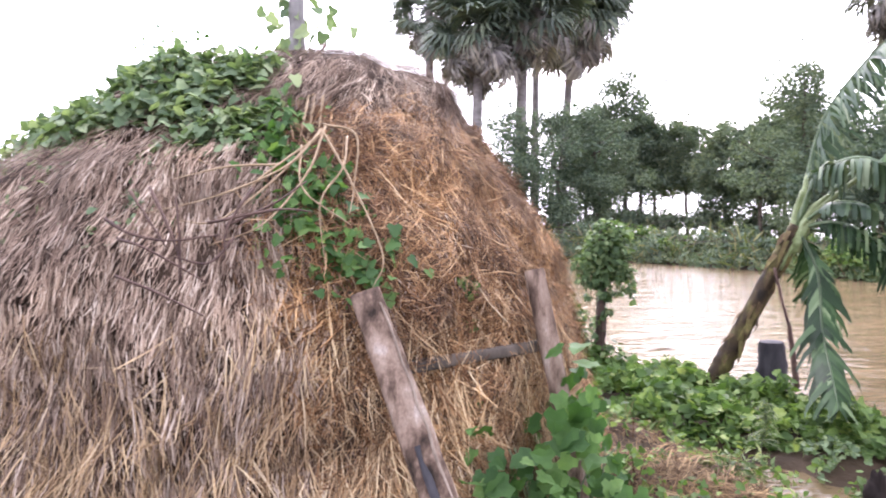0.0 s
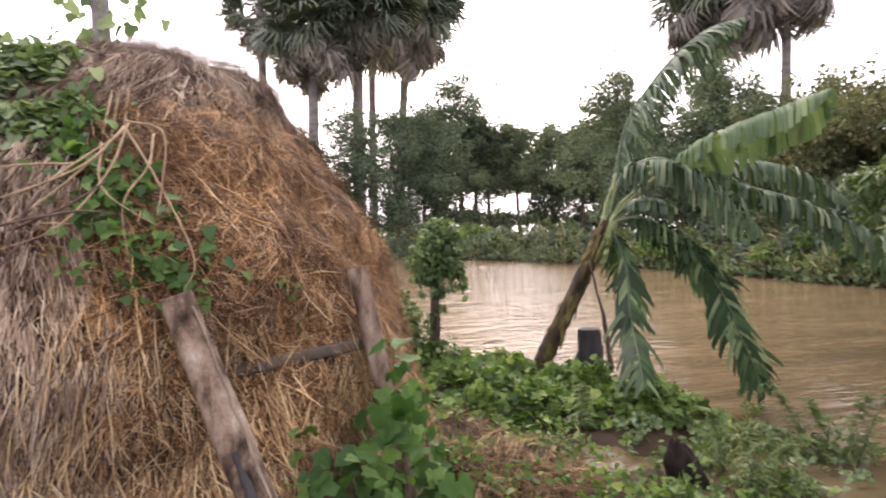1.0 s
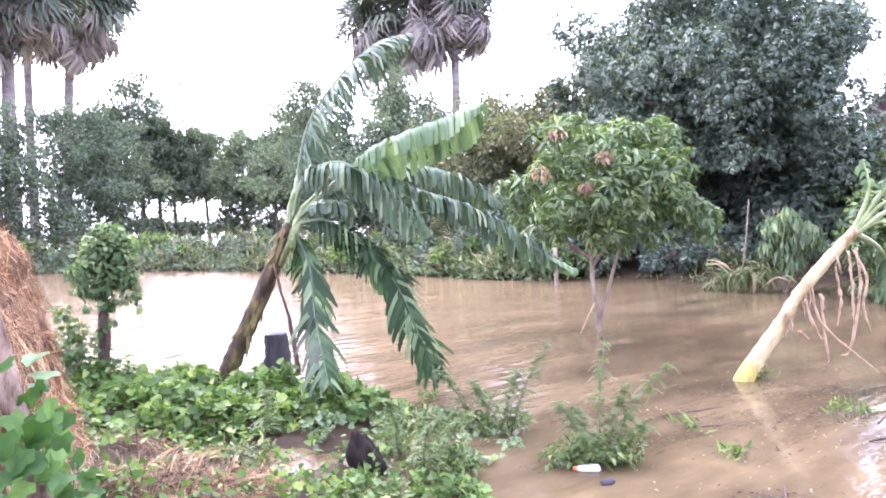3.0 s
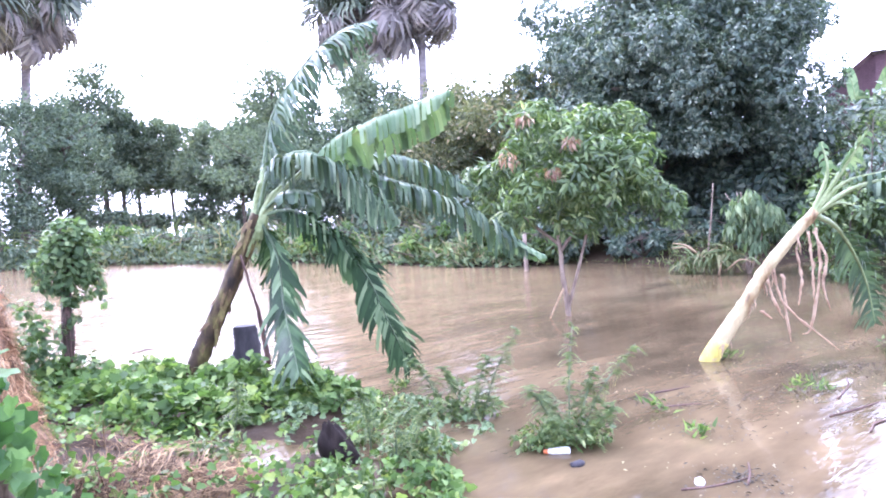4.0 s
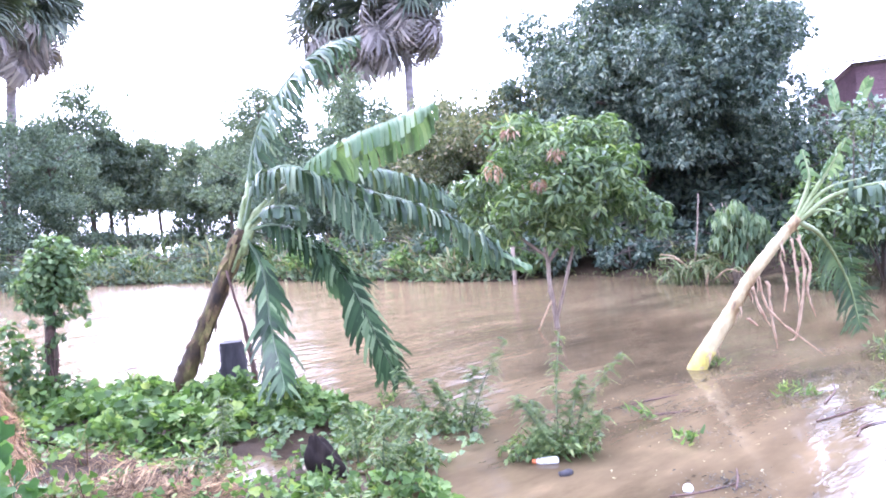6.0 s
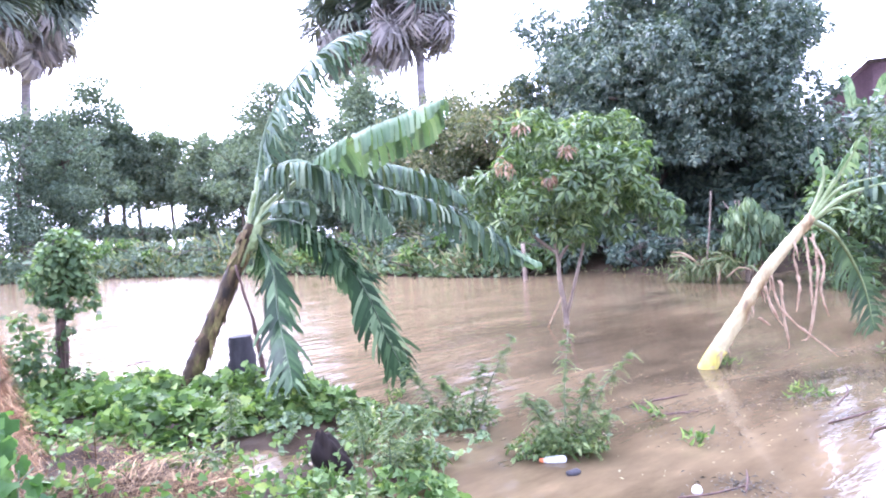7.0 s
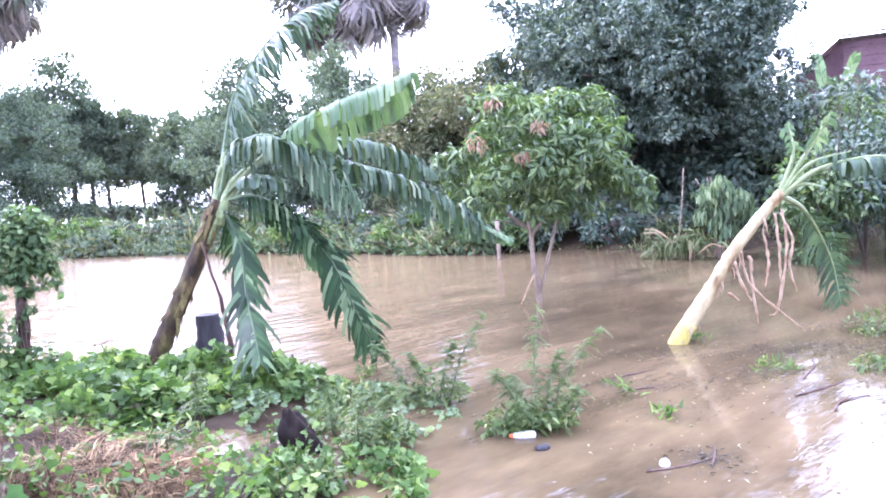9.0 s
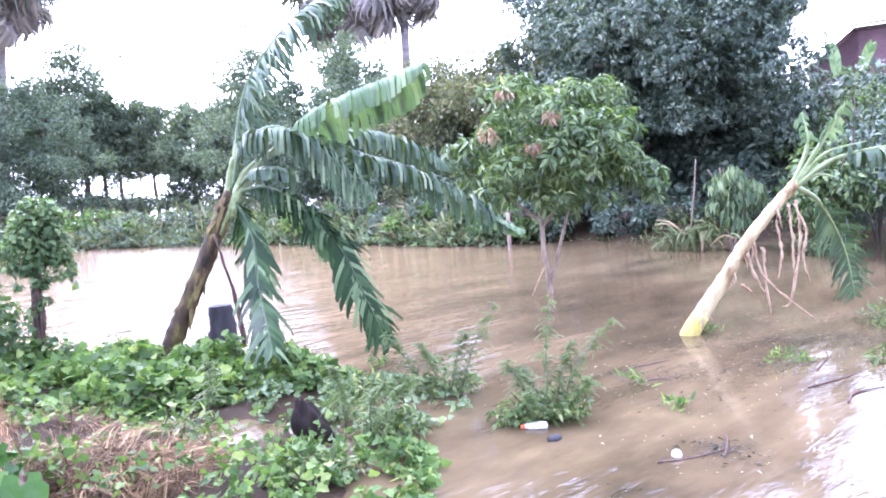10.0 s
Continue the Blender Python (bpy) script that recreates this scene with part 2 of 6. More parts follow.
M_RIB = rough_mat("banana_midrib", [(0.3, (0.15, 0.2, 0.07)), (0.7, (0.28, 0.33, 0.16))], 8, (1, 1, 1), 0.45, 40, 0.001, 0.4)
M_RIB_DULL = rough_mat("dull_midrib", [(0.3, (0.07, 0.115, 0.055)), (0.7, (0.15, 0.2, 0.1))], 8, (1, 1, 1), 0.45, 40, 0.001, 0.4)
M_DRY_STRIP = rough_mat("dry_leaf_strip", [(0.3, (0.2, 0.12, 0.07)), (0.7, (0.44, 0.33, 0.22))], 12, (1, 1, 1), 0.8, 60, 0.002)
M_SOIL = rough_mat("wet_soil", [(0.3, (0.024, 0.016, 0.01)), (0.5, (0.048, 0.033, 0.02)), (0.72, (0.09, 0.064, 0.04))], 1.8, (1, 1, 1), 0.75, 25, 0.02, 0.1)
M_BLACK = rough_mat("charred_stump", [(0.3, (0.018, 0.017, 0.02)), (0.7, (0.055, 0.05, 0.055))], 10, (1, 1, 0.3), 0.75, 60, 0.005)
M_ROOT = rough_mat("wet_root", [(0.3, (0.012, 0.009, 0.008)), (0.7, (0.04, 0.03, 0.026))], 10, (1, 1, 0.3), 0.85, 40, 0.008, 0.12)
M_WHITE = rough_mat("white_plastic", [(0.3, (0.552, 0.527, 0.493)), (0.7, (0.68, 0.671, 0.654))], 8, (1, 1, 1), 0.5, 40, 0.001)
M_ORANGE = rough_mat("orange_plastic", [(0.3, (0.5, 0.13, 0.05)), (0.7, (0.65, 0.2, 0.07))], 8, (1, 1, 1), 0.5, 40, 0.001)
M_WALL = rough_mat("red_brown_boards", [(0.3, (0.105, 0.06, 0.066)), (0.7, (0.17, 0.1, 0.108))], 1.2, (1, 1, 1), 0.8, 20, 0.004)
M_ROOF = rough_mat("rusty_sheet_roof", [(0.3, (0.12, 0.08, 0.075)), (0.7, (0.24, 0.17, 0.16))], 2, (1, 1, 1), 0.6, 20, 0.004)

M_WATER, nt, p = nodes_of("muddy_water")
silt = noise_node(nt, 1.1, 6, (0.6, 1.5, 1.0), 0.65)
murk = ramp_node(nt, [(0.32, (0.03, 0.023, 0.013)), (0.47, (0.073, 0.053, 0.029)), (0.6, (0.105, 0.077, 0.042)), (0.72, (0.15, 0.11, 0.06))])
nt.links.new(silt.outputs["Fac"], murk.inputs[0])
stream = ramp_node(nt, [(0.3, (0.145, 0.104, 0.056)), (0.7, (0.22, 0.157, 0.088))])
nt.links.new(silt.outputs["Fac"], stream.inputs[0])
p.inputs["Roughness"].default_value, p.inputs["IOR"].default_value = 0.05, 1.333
wave = noise_node(nt, 4.6, 3, (0.55, 1.7, 1.0))
swell = noise_node(nt, 0.7, 3, (1.0, 1.8, 1.0))
add = nt.nodes.new("ShaderNodeMath")
add.operation = "MULTIPLY_ADD"
nt.links.new(swell.outputs["Fac"], add.inputs[0])
add.inputs[1].default_value = 1.6
nt.links.new(wave.outputs["Fac"], add.inputs[2])
# the current ruffles the middle of the canal; the shallows beside the bank lie still
co = nt.nodes.new("ShaderNodeTexCoord")
sep = nt.nodes.new("ShaderNodeSeparateXYZ")
nt.links.new(co.outputs["Object"], sep.inputs[0])
off = nt.nodes.new("ShaderNodeMath")
off.operation, off.inputs[1].default_value = "MULTIPLY_ADD", -0.5
nt.links.new(sep.outputs["X"], off.inputs[0])
nt.links.new(sep.outputs["Y"], off.inputs[2])
flow = nt.nodes.new("ShaderNodeMapRange")
for name, value in (("From Min", 1.6), ("From Max", 7.5), ("To Min", 0.06), ("To Max", 1.0)):
    flow.inputs[name].default_value = value
nt.links.new(off.outputs[0], flow.inputs["Value"])
# the stream carries pale silt; the still shallows are clearer and darker
nt.links.new(mixed(nt, murk.outputs[0], stream.outputs[0], flow.outputs[0]), p.inputs["Base Color"])
rough_water = nt.nodes.new("ShaderNodeMath")
rough_water.operation, rough_water.inputs[1].default_value, rough_water.inputs[2].default_value = "MULTIPLY_ADD", 1.35, 0.14
nt.links.new(flow.outputs[0], rough_water.inputs[0])
high = nt.nodes.new("ShaderNodeMath")
high.operation = "MULTIPLY"
nt.links.new(add.outputs[0], high.inputs[0])
nt.links.new(rough_water.outputs[0], high.inputs[1])
bump(nt, p, high.outputs[0], 1.0, 0.03)
# a broken film of silt and chaff dulls the still water
film_noise = noise_node(nt, 1.7, 7, (0.7, 1.6, 1.0), 0.7)
film_rough = ramp_node(nt, [(0.44, (0.05, 0.05, 0.05)), (0.6, (0.11, 0.11, 0.11))])
nt.links.new(film_noise.outputs["Fac"], film_rough.inputs[0])
nt.links.new(mixed(nt, film_rough.outputs[0], (0.05, 0.05, 0.05), flow.outputs[0]), p.inputs["Roughness"])
film_gloss = ramp_node(nt, [(0.42, (0.5, 0.5, 0.5)), (0.58, (0.1, 0.1, 0.1))])
nt.links.new(film_noise.outputs["Fac"], film_gloss.inputs[0])
nt.links.new(mixed(nt, film_gloss.outputs[0], (0.5, 0.5, 0.5), flow.outputs[0]), p.inputs["Specular IOR Level"])


# ---- building helpers ----
def link_mesh(name, verts, tris, material, parent=None, label="", smooth=False):
    me = bpy.data.meshes.new(name)
    verts, tris = np.asarray(verts, dtype=np.float32), np.asarray(tris, dtype=np.int32)
    me.vertices.add(len(verts))
    me.vertices.foreach_set("co", verts.ravel())
    me.loops.add(tris.size)
    me.loops.foreach_set("vertex_index", tris.ravel())
    me.polygons.add(len(tris))
    me.polygons.foreach_set("loop_start", np.arange(0, tris.size, tris.shape[1], dtype=np.int32))
    me.update(calc_edges=True)
    if smooth:
        me.polygons.foreach_set("use_smooth", np.ones(len(tris), dtype=bool))
    me.materials.append(material)
    ob = new(name, me)
    if parent is not None:
        ob.parent = parent
    if label:
        ob["label"] = label
    return ob


def part(name, bm, material, parent, label="", smooth=False):
    me = bpy.data.meshes.new(name)
    bm.to_mesh(me)
    bm.free()
    for f in me.polygons:
        f.use_smooth = smooth
    me.materials.append(material)
    ob = new(name, me)
    if parent is not None:
        ob.parent = parent
    if label:
        ob["label"] = label
    return ob


def empty(name, place, label, category, group="", kind=""):
    ob = new(name)
    ob.empty_display_size = 0.1
    ob.location = place
    return tagged(ob, label, category, group, kind)


class Soup:
    """Vertices and triangles, gathered piece by piece."""

    def __init__(self):
        self.v, self.f, self.n = [], [], 0

    def add(self, v, f):
        v, f = np.asarray(v, float).reshape(-1, 3), np.asarray(f, int).reshape(-1, 3)
        self.v.append(v)
        self.f.append(f + self.n)
        self.n += len(v)

    def make(self, name, material, parent=None, label="", smooth=False):
        off = np.array(parent.location) if parent is not None else 0.0
        return link_mesh(name, np.concatenate(self.v) - off, np.concatenate(self.f), material, parent, label, smooth)


def unit(a):
    return a / np.maximum(np.linalg.norm(a, axis=-1, keepdims=True), 1e-9)


def smooth_path(pts, n):
    """A soft curve through the points."""
    p = np.asarray(pts, float)
    p = np.vstack([2 * p[0] - p[1], p, 2 * p[-1] - p[-2]])
    out = []
    for s in np.linspace(0, len(pts) - 1, n):
        i = min(int(s), len(pts) - 2)
        u = s - i
        a, b, c, d = p[i:i + 4]
        out.append(0.5 * (2 * b + (c - a) * u + (2 * a - 5 * b + 4 * c - d) * u * u + (3 * b - a - 3 * c + d) * u ** 3))
    return np.array(out)


def tube(soup, pts, radii, sides=7, n=None, wobble=0.0, rng=None):
    path = smooth_path(pts, n or max(3, 3 * len(pts)))
    m = len(path)
    rad = np.interp(np.linspace(0, 1, m), np.linspace(0, 1, len(radii)), radii)
    tan = unit(np.gradient(path, axis=0))
    ref = np.array([0.31, 0.17, 0.93]) if abs(tan[0, 2]) < 0.8 else np.array([0.94, 0.3, 0.1])
    u = unit(np.cross(tan, ref))
    w = np.cross(tan, u)
    ang = np.linspace(0, 2 * math.pi, sides, endpoint=False)
    r = rad[:, None] * (1 + (rng.normal(0, wobble, (m, sides)) if wobble else 0))
    v = path[:, None] + r[..., None] * (np.cos(ang)[None, :, None] * u[:, None] + np.sin(ang)[None, :, None] * w[:, None])
    f = []
    for i in range(m - 1):
        for j in range(sides):
            a, b = i * sides + j, i * sides + (j + 1) % sides
            f += [(a, b, b + sides), (a, b + sides, a + sides)]
    base = m * sides
    for j in range(sides):
        f += [(base, (j + 1) % sides, j), (base + 1, base - sides + j, base - sides + (j + 1) % sides)]
    soup.add(np.vstack([v.reshape(-1, 3), path[:1], path[-1:]]), f)


# leaf outlines along +y, one unit long and about one unit wide, folded on the midrib
T_LANCE = (np.array([(0, 0, 0), (-0.5, 0.38, 0.1), (0.5, 0.38, 0.1), (0, 0.42, -0.02), (0, 1.0, -0.12)]), np.array([(0, 3, 1), (0, 2, 3), (3, 4, 1), (2, 4, 3)]))
T_SMALL = (np.array([(0, 0, 0), (-0.5, 0.42, 0.08), (0.5, 0.42, 0.08), (0, 1.0, -0.1)]), np.array([(0, 3, 1), (0, 2, 3)]))
T_BLADE = (np.array([(-0.5, 0, 0), (0.5, 0, 0), (-0.4, 0.5, 0.03), (0.4, 0.5, 0.03), (0, 1.0, -0.12)]), np.array([(0, 1, 3), (0, 3, 2), (2, 3, 4)]))
T_VINE = (np.array([(0, 0, 0), (-0.3, -0.14, 0.02), (-0.52, 0.18, 0.06), (-0.34, 0.4, 0.05), (-0.34, 0.66, 0.05), (0, 1.0, -0.1), (0.34, 0.66, 0.05), (0.34, 0.4, 0.05), (0.52, 0.18, 0.06), (0.3, -0.14, 0.02), (0, 0.45, -0.03)]),
          np.array([(0, 10, 1), (1, 10, 2), (2, 10, 3), (3, 10, 4), (4, 10, 5), (5, 10, 6), (6, 10, 7), (7, 10, 8), (8, 10, 9), (9, 10, 0)]))


def leaves(soup, template, places, ways, ups, lengths, widths):
    """One leaf for each place, growing along its way, its face towards up."""
    tv, tf = template
    n = len(places)
    y = unit(ways)
    x = unit(np.cross(y, ups))
    z = np.cross(x, y)
    v = places[:, None] + tv[None, :, 0, None] * (x * widths[:, None])[:, None] + tv[None, :, 1, None] * (y * lengths[:, None])[:, None] + tv[None, :, 2, None] * (z * lengths[:, None])[:, None]
    f = tf[None] + (np.arange(n) * len(tv))[:, None, None]
    soup.add(v.reshape(-1, 3), f.reshape(-1, 3))


LEAF_MESHES = {}


def single_leaves(template, material, parent, places, ways, ups, lengths, widths, limit=300, name="leaf"):
    """The leaves nearest the open ground as parts of their own, the rest joined."""
    order = np.argsort(places[:, 1] + 0.3 * places[:, 0] - places[:, 2])
    near, rest = order[:limit], order[limit:]
    key = (id(template[0]), material.name)
    if key not in LEAF_MESHES:
        me = bpy.data.meshes.new("single_leaf")
        me.from_pydata(template[0].tolist(), [], template[1].tolist())
        me.materials.append(material)
        LEAF_MESHES[key] = me
    y = unit(ways)
    x = unit(np.cross(y, ups))
    z = np.cross(x, y)
    for i in near:
        ob = new(name, LEAF_MESHES[key])
        ob.parent = parent
        m = Matrix.Identity(4)
        for c, (axis, size) in enumerate(((x[i], widths[i]), (y[i], lengths[i]), (z[i], lengths[i]))):
            for r in range(3):
                m[r][c] = axis[r] * size
        m.translation = Vector(places[i]) - Vector(parent.location)
        ob.matrix_local = m
    if len(rest):
        soup = Soup()
        leaves(soup, template, places[rest], ways[rest], ups[rest], lengths[rest], widths[rest])
        tagged(soup.make("leaf_mass", material, parent), kind="stuff")


def scraps(name, material, parent, places, ways, ups, lengths, widths, label=""):
    """Torn scraps, each a part of its own."""
    for i in range(len(places)):
        soup = Soup()
        leaves(soup, T_BLADE, places[i:i + 1], ways[i:i + 1], ups[i:i + 1], lengths[i:i + 1], widths[i:i + 1])
        soup.make(name, material, parent, label)


def on_sphere(rng, n):
    return unit(rng.normal(0, 1, (n, 3)))


def foliage(soup, rng, blobs, count, template, length, width, droop=0.4, shell=0.5, flat=0.8):
    """Leaves over clumps (x, y, z, radius): thick near the skins, thin inside."""
    b = np.asarray(blobs, float)
    w = b[:, 3] ** 2
    k = rng.choice(len(b), count, p=w / w.sum())
    u = on_sphere(rng, count)
    r = b[k, 3] * (shell + (1 - shell) * rng.random(count) ** 0.6) * (1 + rng.normal(0, 0.08, count))
    place = b[k, :3] + u * r[:, None] * np.array([1, 1, flat])
    way = unit(u * 0.7 + on_sphere(rng, count) * 0.7 + np.array([0, 0, -droop]))
    up = unit(u + on_sphere(rng, count) * 0.6 + np.array([0, 0, 0.7]))
    s = rng.uniform(0.6, 1.25, count)
    leaves(soup, template, place, way, up, length * s, width * s * rng.uniform(0.8, 1.2, count))


def rosettes(soup, rng, blobs, count, per, template, length, width, droop=0.55, shell=0.55):
    """Whorls of leaves at the ends of twigs, spread over the skins of clumps, the leaves of a whorl hanging outwards."""
    b = np.asarray(blobs, float)
    w = b[:, 3] ** 2
    k = rng.choice(len(b), count, p=w / w.sum())
    u = on_sphere(rng, count)
    r = b[k, 3] * (shell + (1 - shell) * rng.random(count) ** 0.6) * (1 + rng.normal(0, 0.07, count))
    tip = b[k, :3] + u * r[:, None] * np.array([1, 1, 0.85])
    axis = unit(u + np.array([0, 0, 0.5]) + on_sphere(rng, count) * 0.35)
    tip, axis = np.repeat(tip, per, 0), np.repeat(axis, per, 0)
    n = len(tip)
    spoke = unit(np.cross(axis, on_sphere(rng, n)))
    way = unit(spoke + axis * rng.uniform(-0.1, 0.6, n)[:, None] + np.array([0, 0, -droop]) * rng.uniform(0.5, 1.5, n)[:, None])
    s = np.repeat(rng.uniform(0.7, 1.15, count), per) * rng.uniform(0.75, 1.2, n)
    leaves(soup, template, tip + way * 0.02, way, unit(axis + on_sphere(rng, n) * 0.3 + np.array([0, 0, 0.5])), length * s, width * s)


def clumps(rng, centre, size, n, radius):
    """Uneven clumps inside an ellipsoid, kept towards its skin."""
    u = on_sphere(rng, n)
    r = rng.uniform(0.45, 1.0, n)
    p = np.asarray(centre) + u * r[:, None] * np.asarray(size)
    return np.column_stack([p, radius * rng.uniform(0.6, 1.25, n)])


def inside(poly, x, y):
    """Distance to the outline: positive inside, negative outside."""
    poly = np.asarray(poly, float)
    best = np.full(x.shape, 1e9)
    odd = np.zeros(x.shape, bool)
    for (ax, ay), (bx, by) in zip(poly, np.roll(poly, -1, axis=0)):
        t = np.clip(((x - ax) * (bx - ax) + (y - ay) * (by - ay)) / ((bx - ax) ** 2 + (by - ay) ** 2), 0, 1)
        best = np.minimum(best, np.hypot(x - ax - t * (bx - ax), y - ay - t * (by - ay)))
        if ay != by:
            odd ^= ((ay > y) != (by > y)) & (x < (bx - ax) * (y - ay) / (by - ay) + ax)
    return np.where(odd, best, -best)


def ease(v):
    v = np.clip(v, 0, 1)
    return v * v * (3 - 2 * v)


# ---- ground and water ----
NEAR_SHORE = [(-40, 18), (-8, 14), (0, 11), (1.3, 9.6), (2.1, 8.5), (2.9, 7.6), (3.75, 6.3), (4.1, 5.4), (4.15, 4.7), (3.95, 4.05), (3.3, 3.55), (2.75, 2.9), (2.5, 1.8), (2.4, 0), (3.5, -5), (5, -40), (-40, -40)]
FAR_SHORE = [(-40, 33), (0, 29), (4.4, 26.2), (6.8, 23.6), (9.0, 20), (10.6, 16), (11.2, 12.6), (12.0, 11.4), (13.6, 10.4), (13.4, 8.6), (13.8, 7.1), (16.3, 6.3), (17.8, 5.6), (30, 4), (60, 2), (60, 24), (24, 27), (16, 26.5), (12.4, 25.5), (10, 26), (8, 28), (7.2, 33), (-40, 44)]
FAR_FIELD = [(-60, 60), (3, 52), (10, 45), (15, 38), (24, 36), (80, 34), (400, 60), (400, 400), (-400, 400), (-300, 90)]


# puddles in the verge: x, y, size, depth
HOLLOWS = [(3.68, 4.42, 0.4, 0.16), (3.3, 4.25, 0.22, 0.2), (2.7, 4.75, 0.24, 0.24), (1.68, 6.3, 0.26, 0.32), (2.75, 3.85, 0.2, 0.22), (3.95, 4.1, 0.3, 0.12), (2.35, 5.35, 0.2, 0.25)]


def ripple(x, y, s):
    return np.sin(x * s * 1.9 + 1.3 * np.sin(y * s * 1.1)) * np.sin(y * s * 2.3 + 0.9 * np.sin(x * s * 1.7 + 2))


def ground_height(x, y):
    x, y = np.asarray(x, float), np.asarray(y, float)
    d, e = inside(NEAR_SHORE, x, y), inside(FAR_SHORE, x, y)
    near = np.where(d > 0, 0.045 * ease(d / 0.4) + 0.22 * ease((d - 1.1) / 2.2), -0.35 * ease(-d / 2.0))
    far = np.where(e > 0, 0.28 * ease(e / 1.2), -0.35)
    w = inside(FAR_FIELD, x, y)
    far = np.maximum(far, np.where(w > 0, 0.2 * ease((w - 120) / 40.0) - 0.15, -0.35))
    for px, py, size, deep in HOLLOWS:
        near = near - deep * np.exp(-((x - px) ** 2 + (y - py) ** 2) / size ** 2)
    bumps = 0.05 * ripple(x, y, 1.5) + 0.02 * ripple(x + 3, y - 2, 5.0)
    return np.maximum(near, far) + bumps * ease((np.maximum(d, e) + 0.1) / 0.3)


far_steps = np.array([-2500, -900, -350, -150, -80, 80, 150, 350, 900, 2500.0])
gx = np.unique(np.round(np.concatenate([np.arange(-3, 6, 0.12), np.arange(-44, 62, 0.9), far_steps]), 3))
gy = np.unique(np.round(np.concatenate([np.arange(-1, 10, 0.12), np.arange(-44, 50, 0.9), far_steps]), 3))
GX, GY = np.meshgrid(gx, gy)
gv = np.column_stack([GX.ravel(), GY.ravel(), ground_height(GX, GY).ravel()])
idx = np.arange(len(gv)).reshape(GX.shape)
quads = np.stack([idx[:-1, :-1], idx[:-1, 1:], idx[1:, 1:], idx[1:, :-1]], -1).reshape(-1, 4)
tagged(link_mesh("ground", gv, quads, M_SOIL, smooth=True), "wet dark soil of the banks and the flooded bed", "ground", kind="structure")
tagged(link_mesh("water", np.array([(-2500, -2500, 0), (2500, -2500, 0), (2500, 2500, 0), (-2500, 2500, 0.0)]), np.array([(0, 1, 2, 3)]), M_WATER), "brown muddy flood water with small ripples", "water", kind="structure")

# ---- haystack ----
STACK = np.array([-0.4, 4.05])
PROFILE_Z = np.array([0.1, 0.6, 1.0, 1.48, 1.79, 2.03, 2.33, 2.51, 2.62, 2.69, 2.72])
PROFILE_R = np.array([1.74, 1.69, 1.6, 1.48, 1.36, 1.19, 0.92, 0.75, 0.6, 0.36, 0.0])


def stack_radius(ang, z):
    side = 1.0 + 0.17 * ease((-np.cos(ang) + 0.1) / 1.0)
    layer = 0.05 * ease((2.22 - z + 0.1 * np.cos(ang)) / 0.12) * ease((np.sin(-ang) + 0.1) / 0.6)
    lumps = 0.04 * ripple(ang * 2.2, z * 1.8, 1.6) + 0.024 * ripple(ang * 5, z * 3 + 1, 2.0) + 0.012 * ripple(ang * 13, z * 9, 1.4)
    return (np.interp(z, PROFILE_Z, PROFILE_R) + lumps) * side + layer


def stack_point(ang, s):
    """A point of the stack's skin: s runs from 0 at the foot to 1 at the top along the profile."""
    run = np.concatenate([[0], np.cumsum(np.hypot(np.diff(PROFILE_Z), np.diff(PROFILE_R)))])
    z = np.interp(s, run / run[-1], PROFILE_Z)
    r = np.maximum(stack_radius(ang, z), 0.0)
    r = np.where(z > 2.66, np.interp(z, PROFILE_Z, PROFILE_R), r)
    lean = 0.2 * ease((z - 2.1) / 0.5)
    return np.stack([STACK[0] + lean + r * np.cos(ang), STACK[1] + r * np.sin(ang), z + 0.02 * np.sin(ang * 5 + 1)], -1)


haystack = empty("haystack", (STACK[0], STACK[1], 0.1), "large rounded haystack of weathered brown straw on the bank", "haystack")
A, S = np.meshgrid(np.linspace(0, 2 * math.pi, 217)[:-1], np.linspace(0, 1, 110))
hv = (stack_point(A, S) - np.append(STACK, 0.1)) * np.array([0.988, 0.988, 0.996])
hi = np.arange(A.size).reshape(A.shape)
hq = np.stack([hi[:-1], np.roll(hi, -1, 1)[:-1], np.roll(hi, -1, 1)[1:], hi[1:]], -1).reshape(-1, 4)
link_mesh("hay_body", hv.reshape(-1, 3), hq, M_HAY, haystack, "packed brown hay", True)


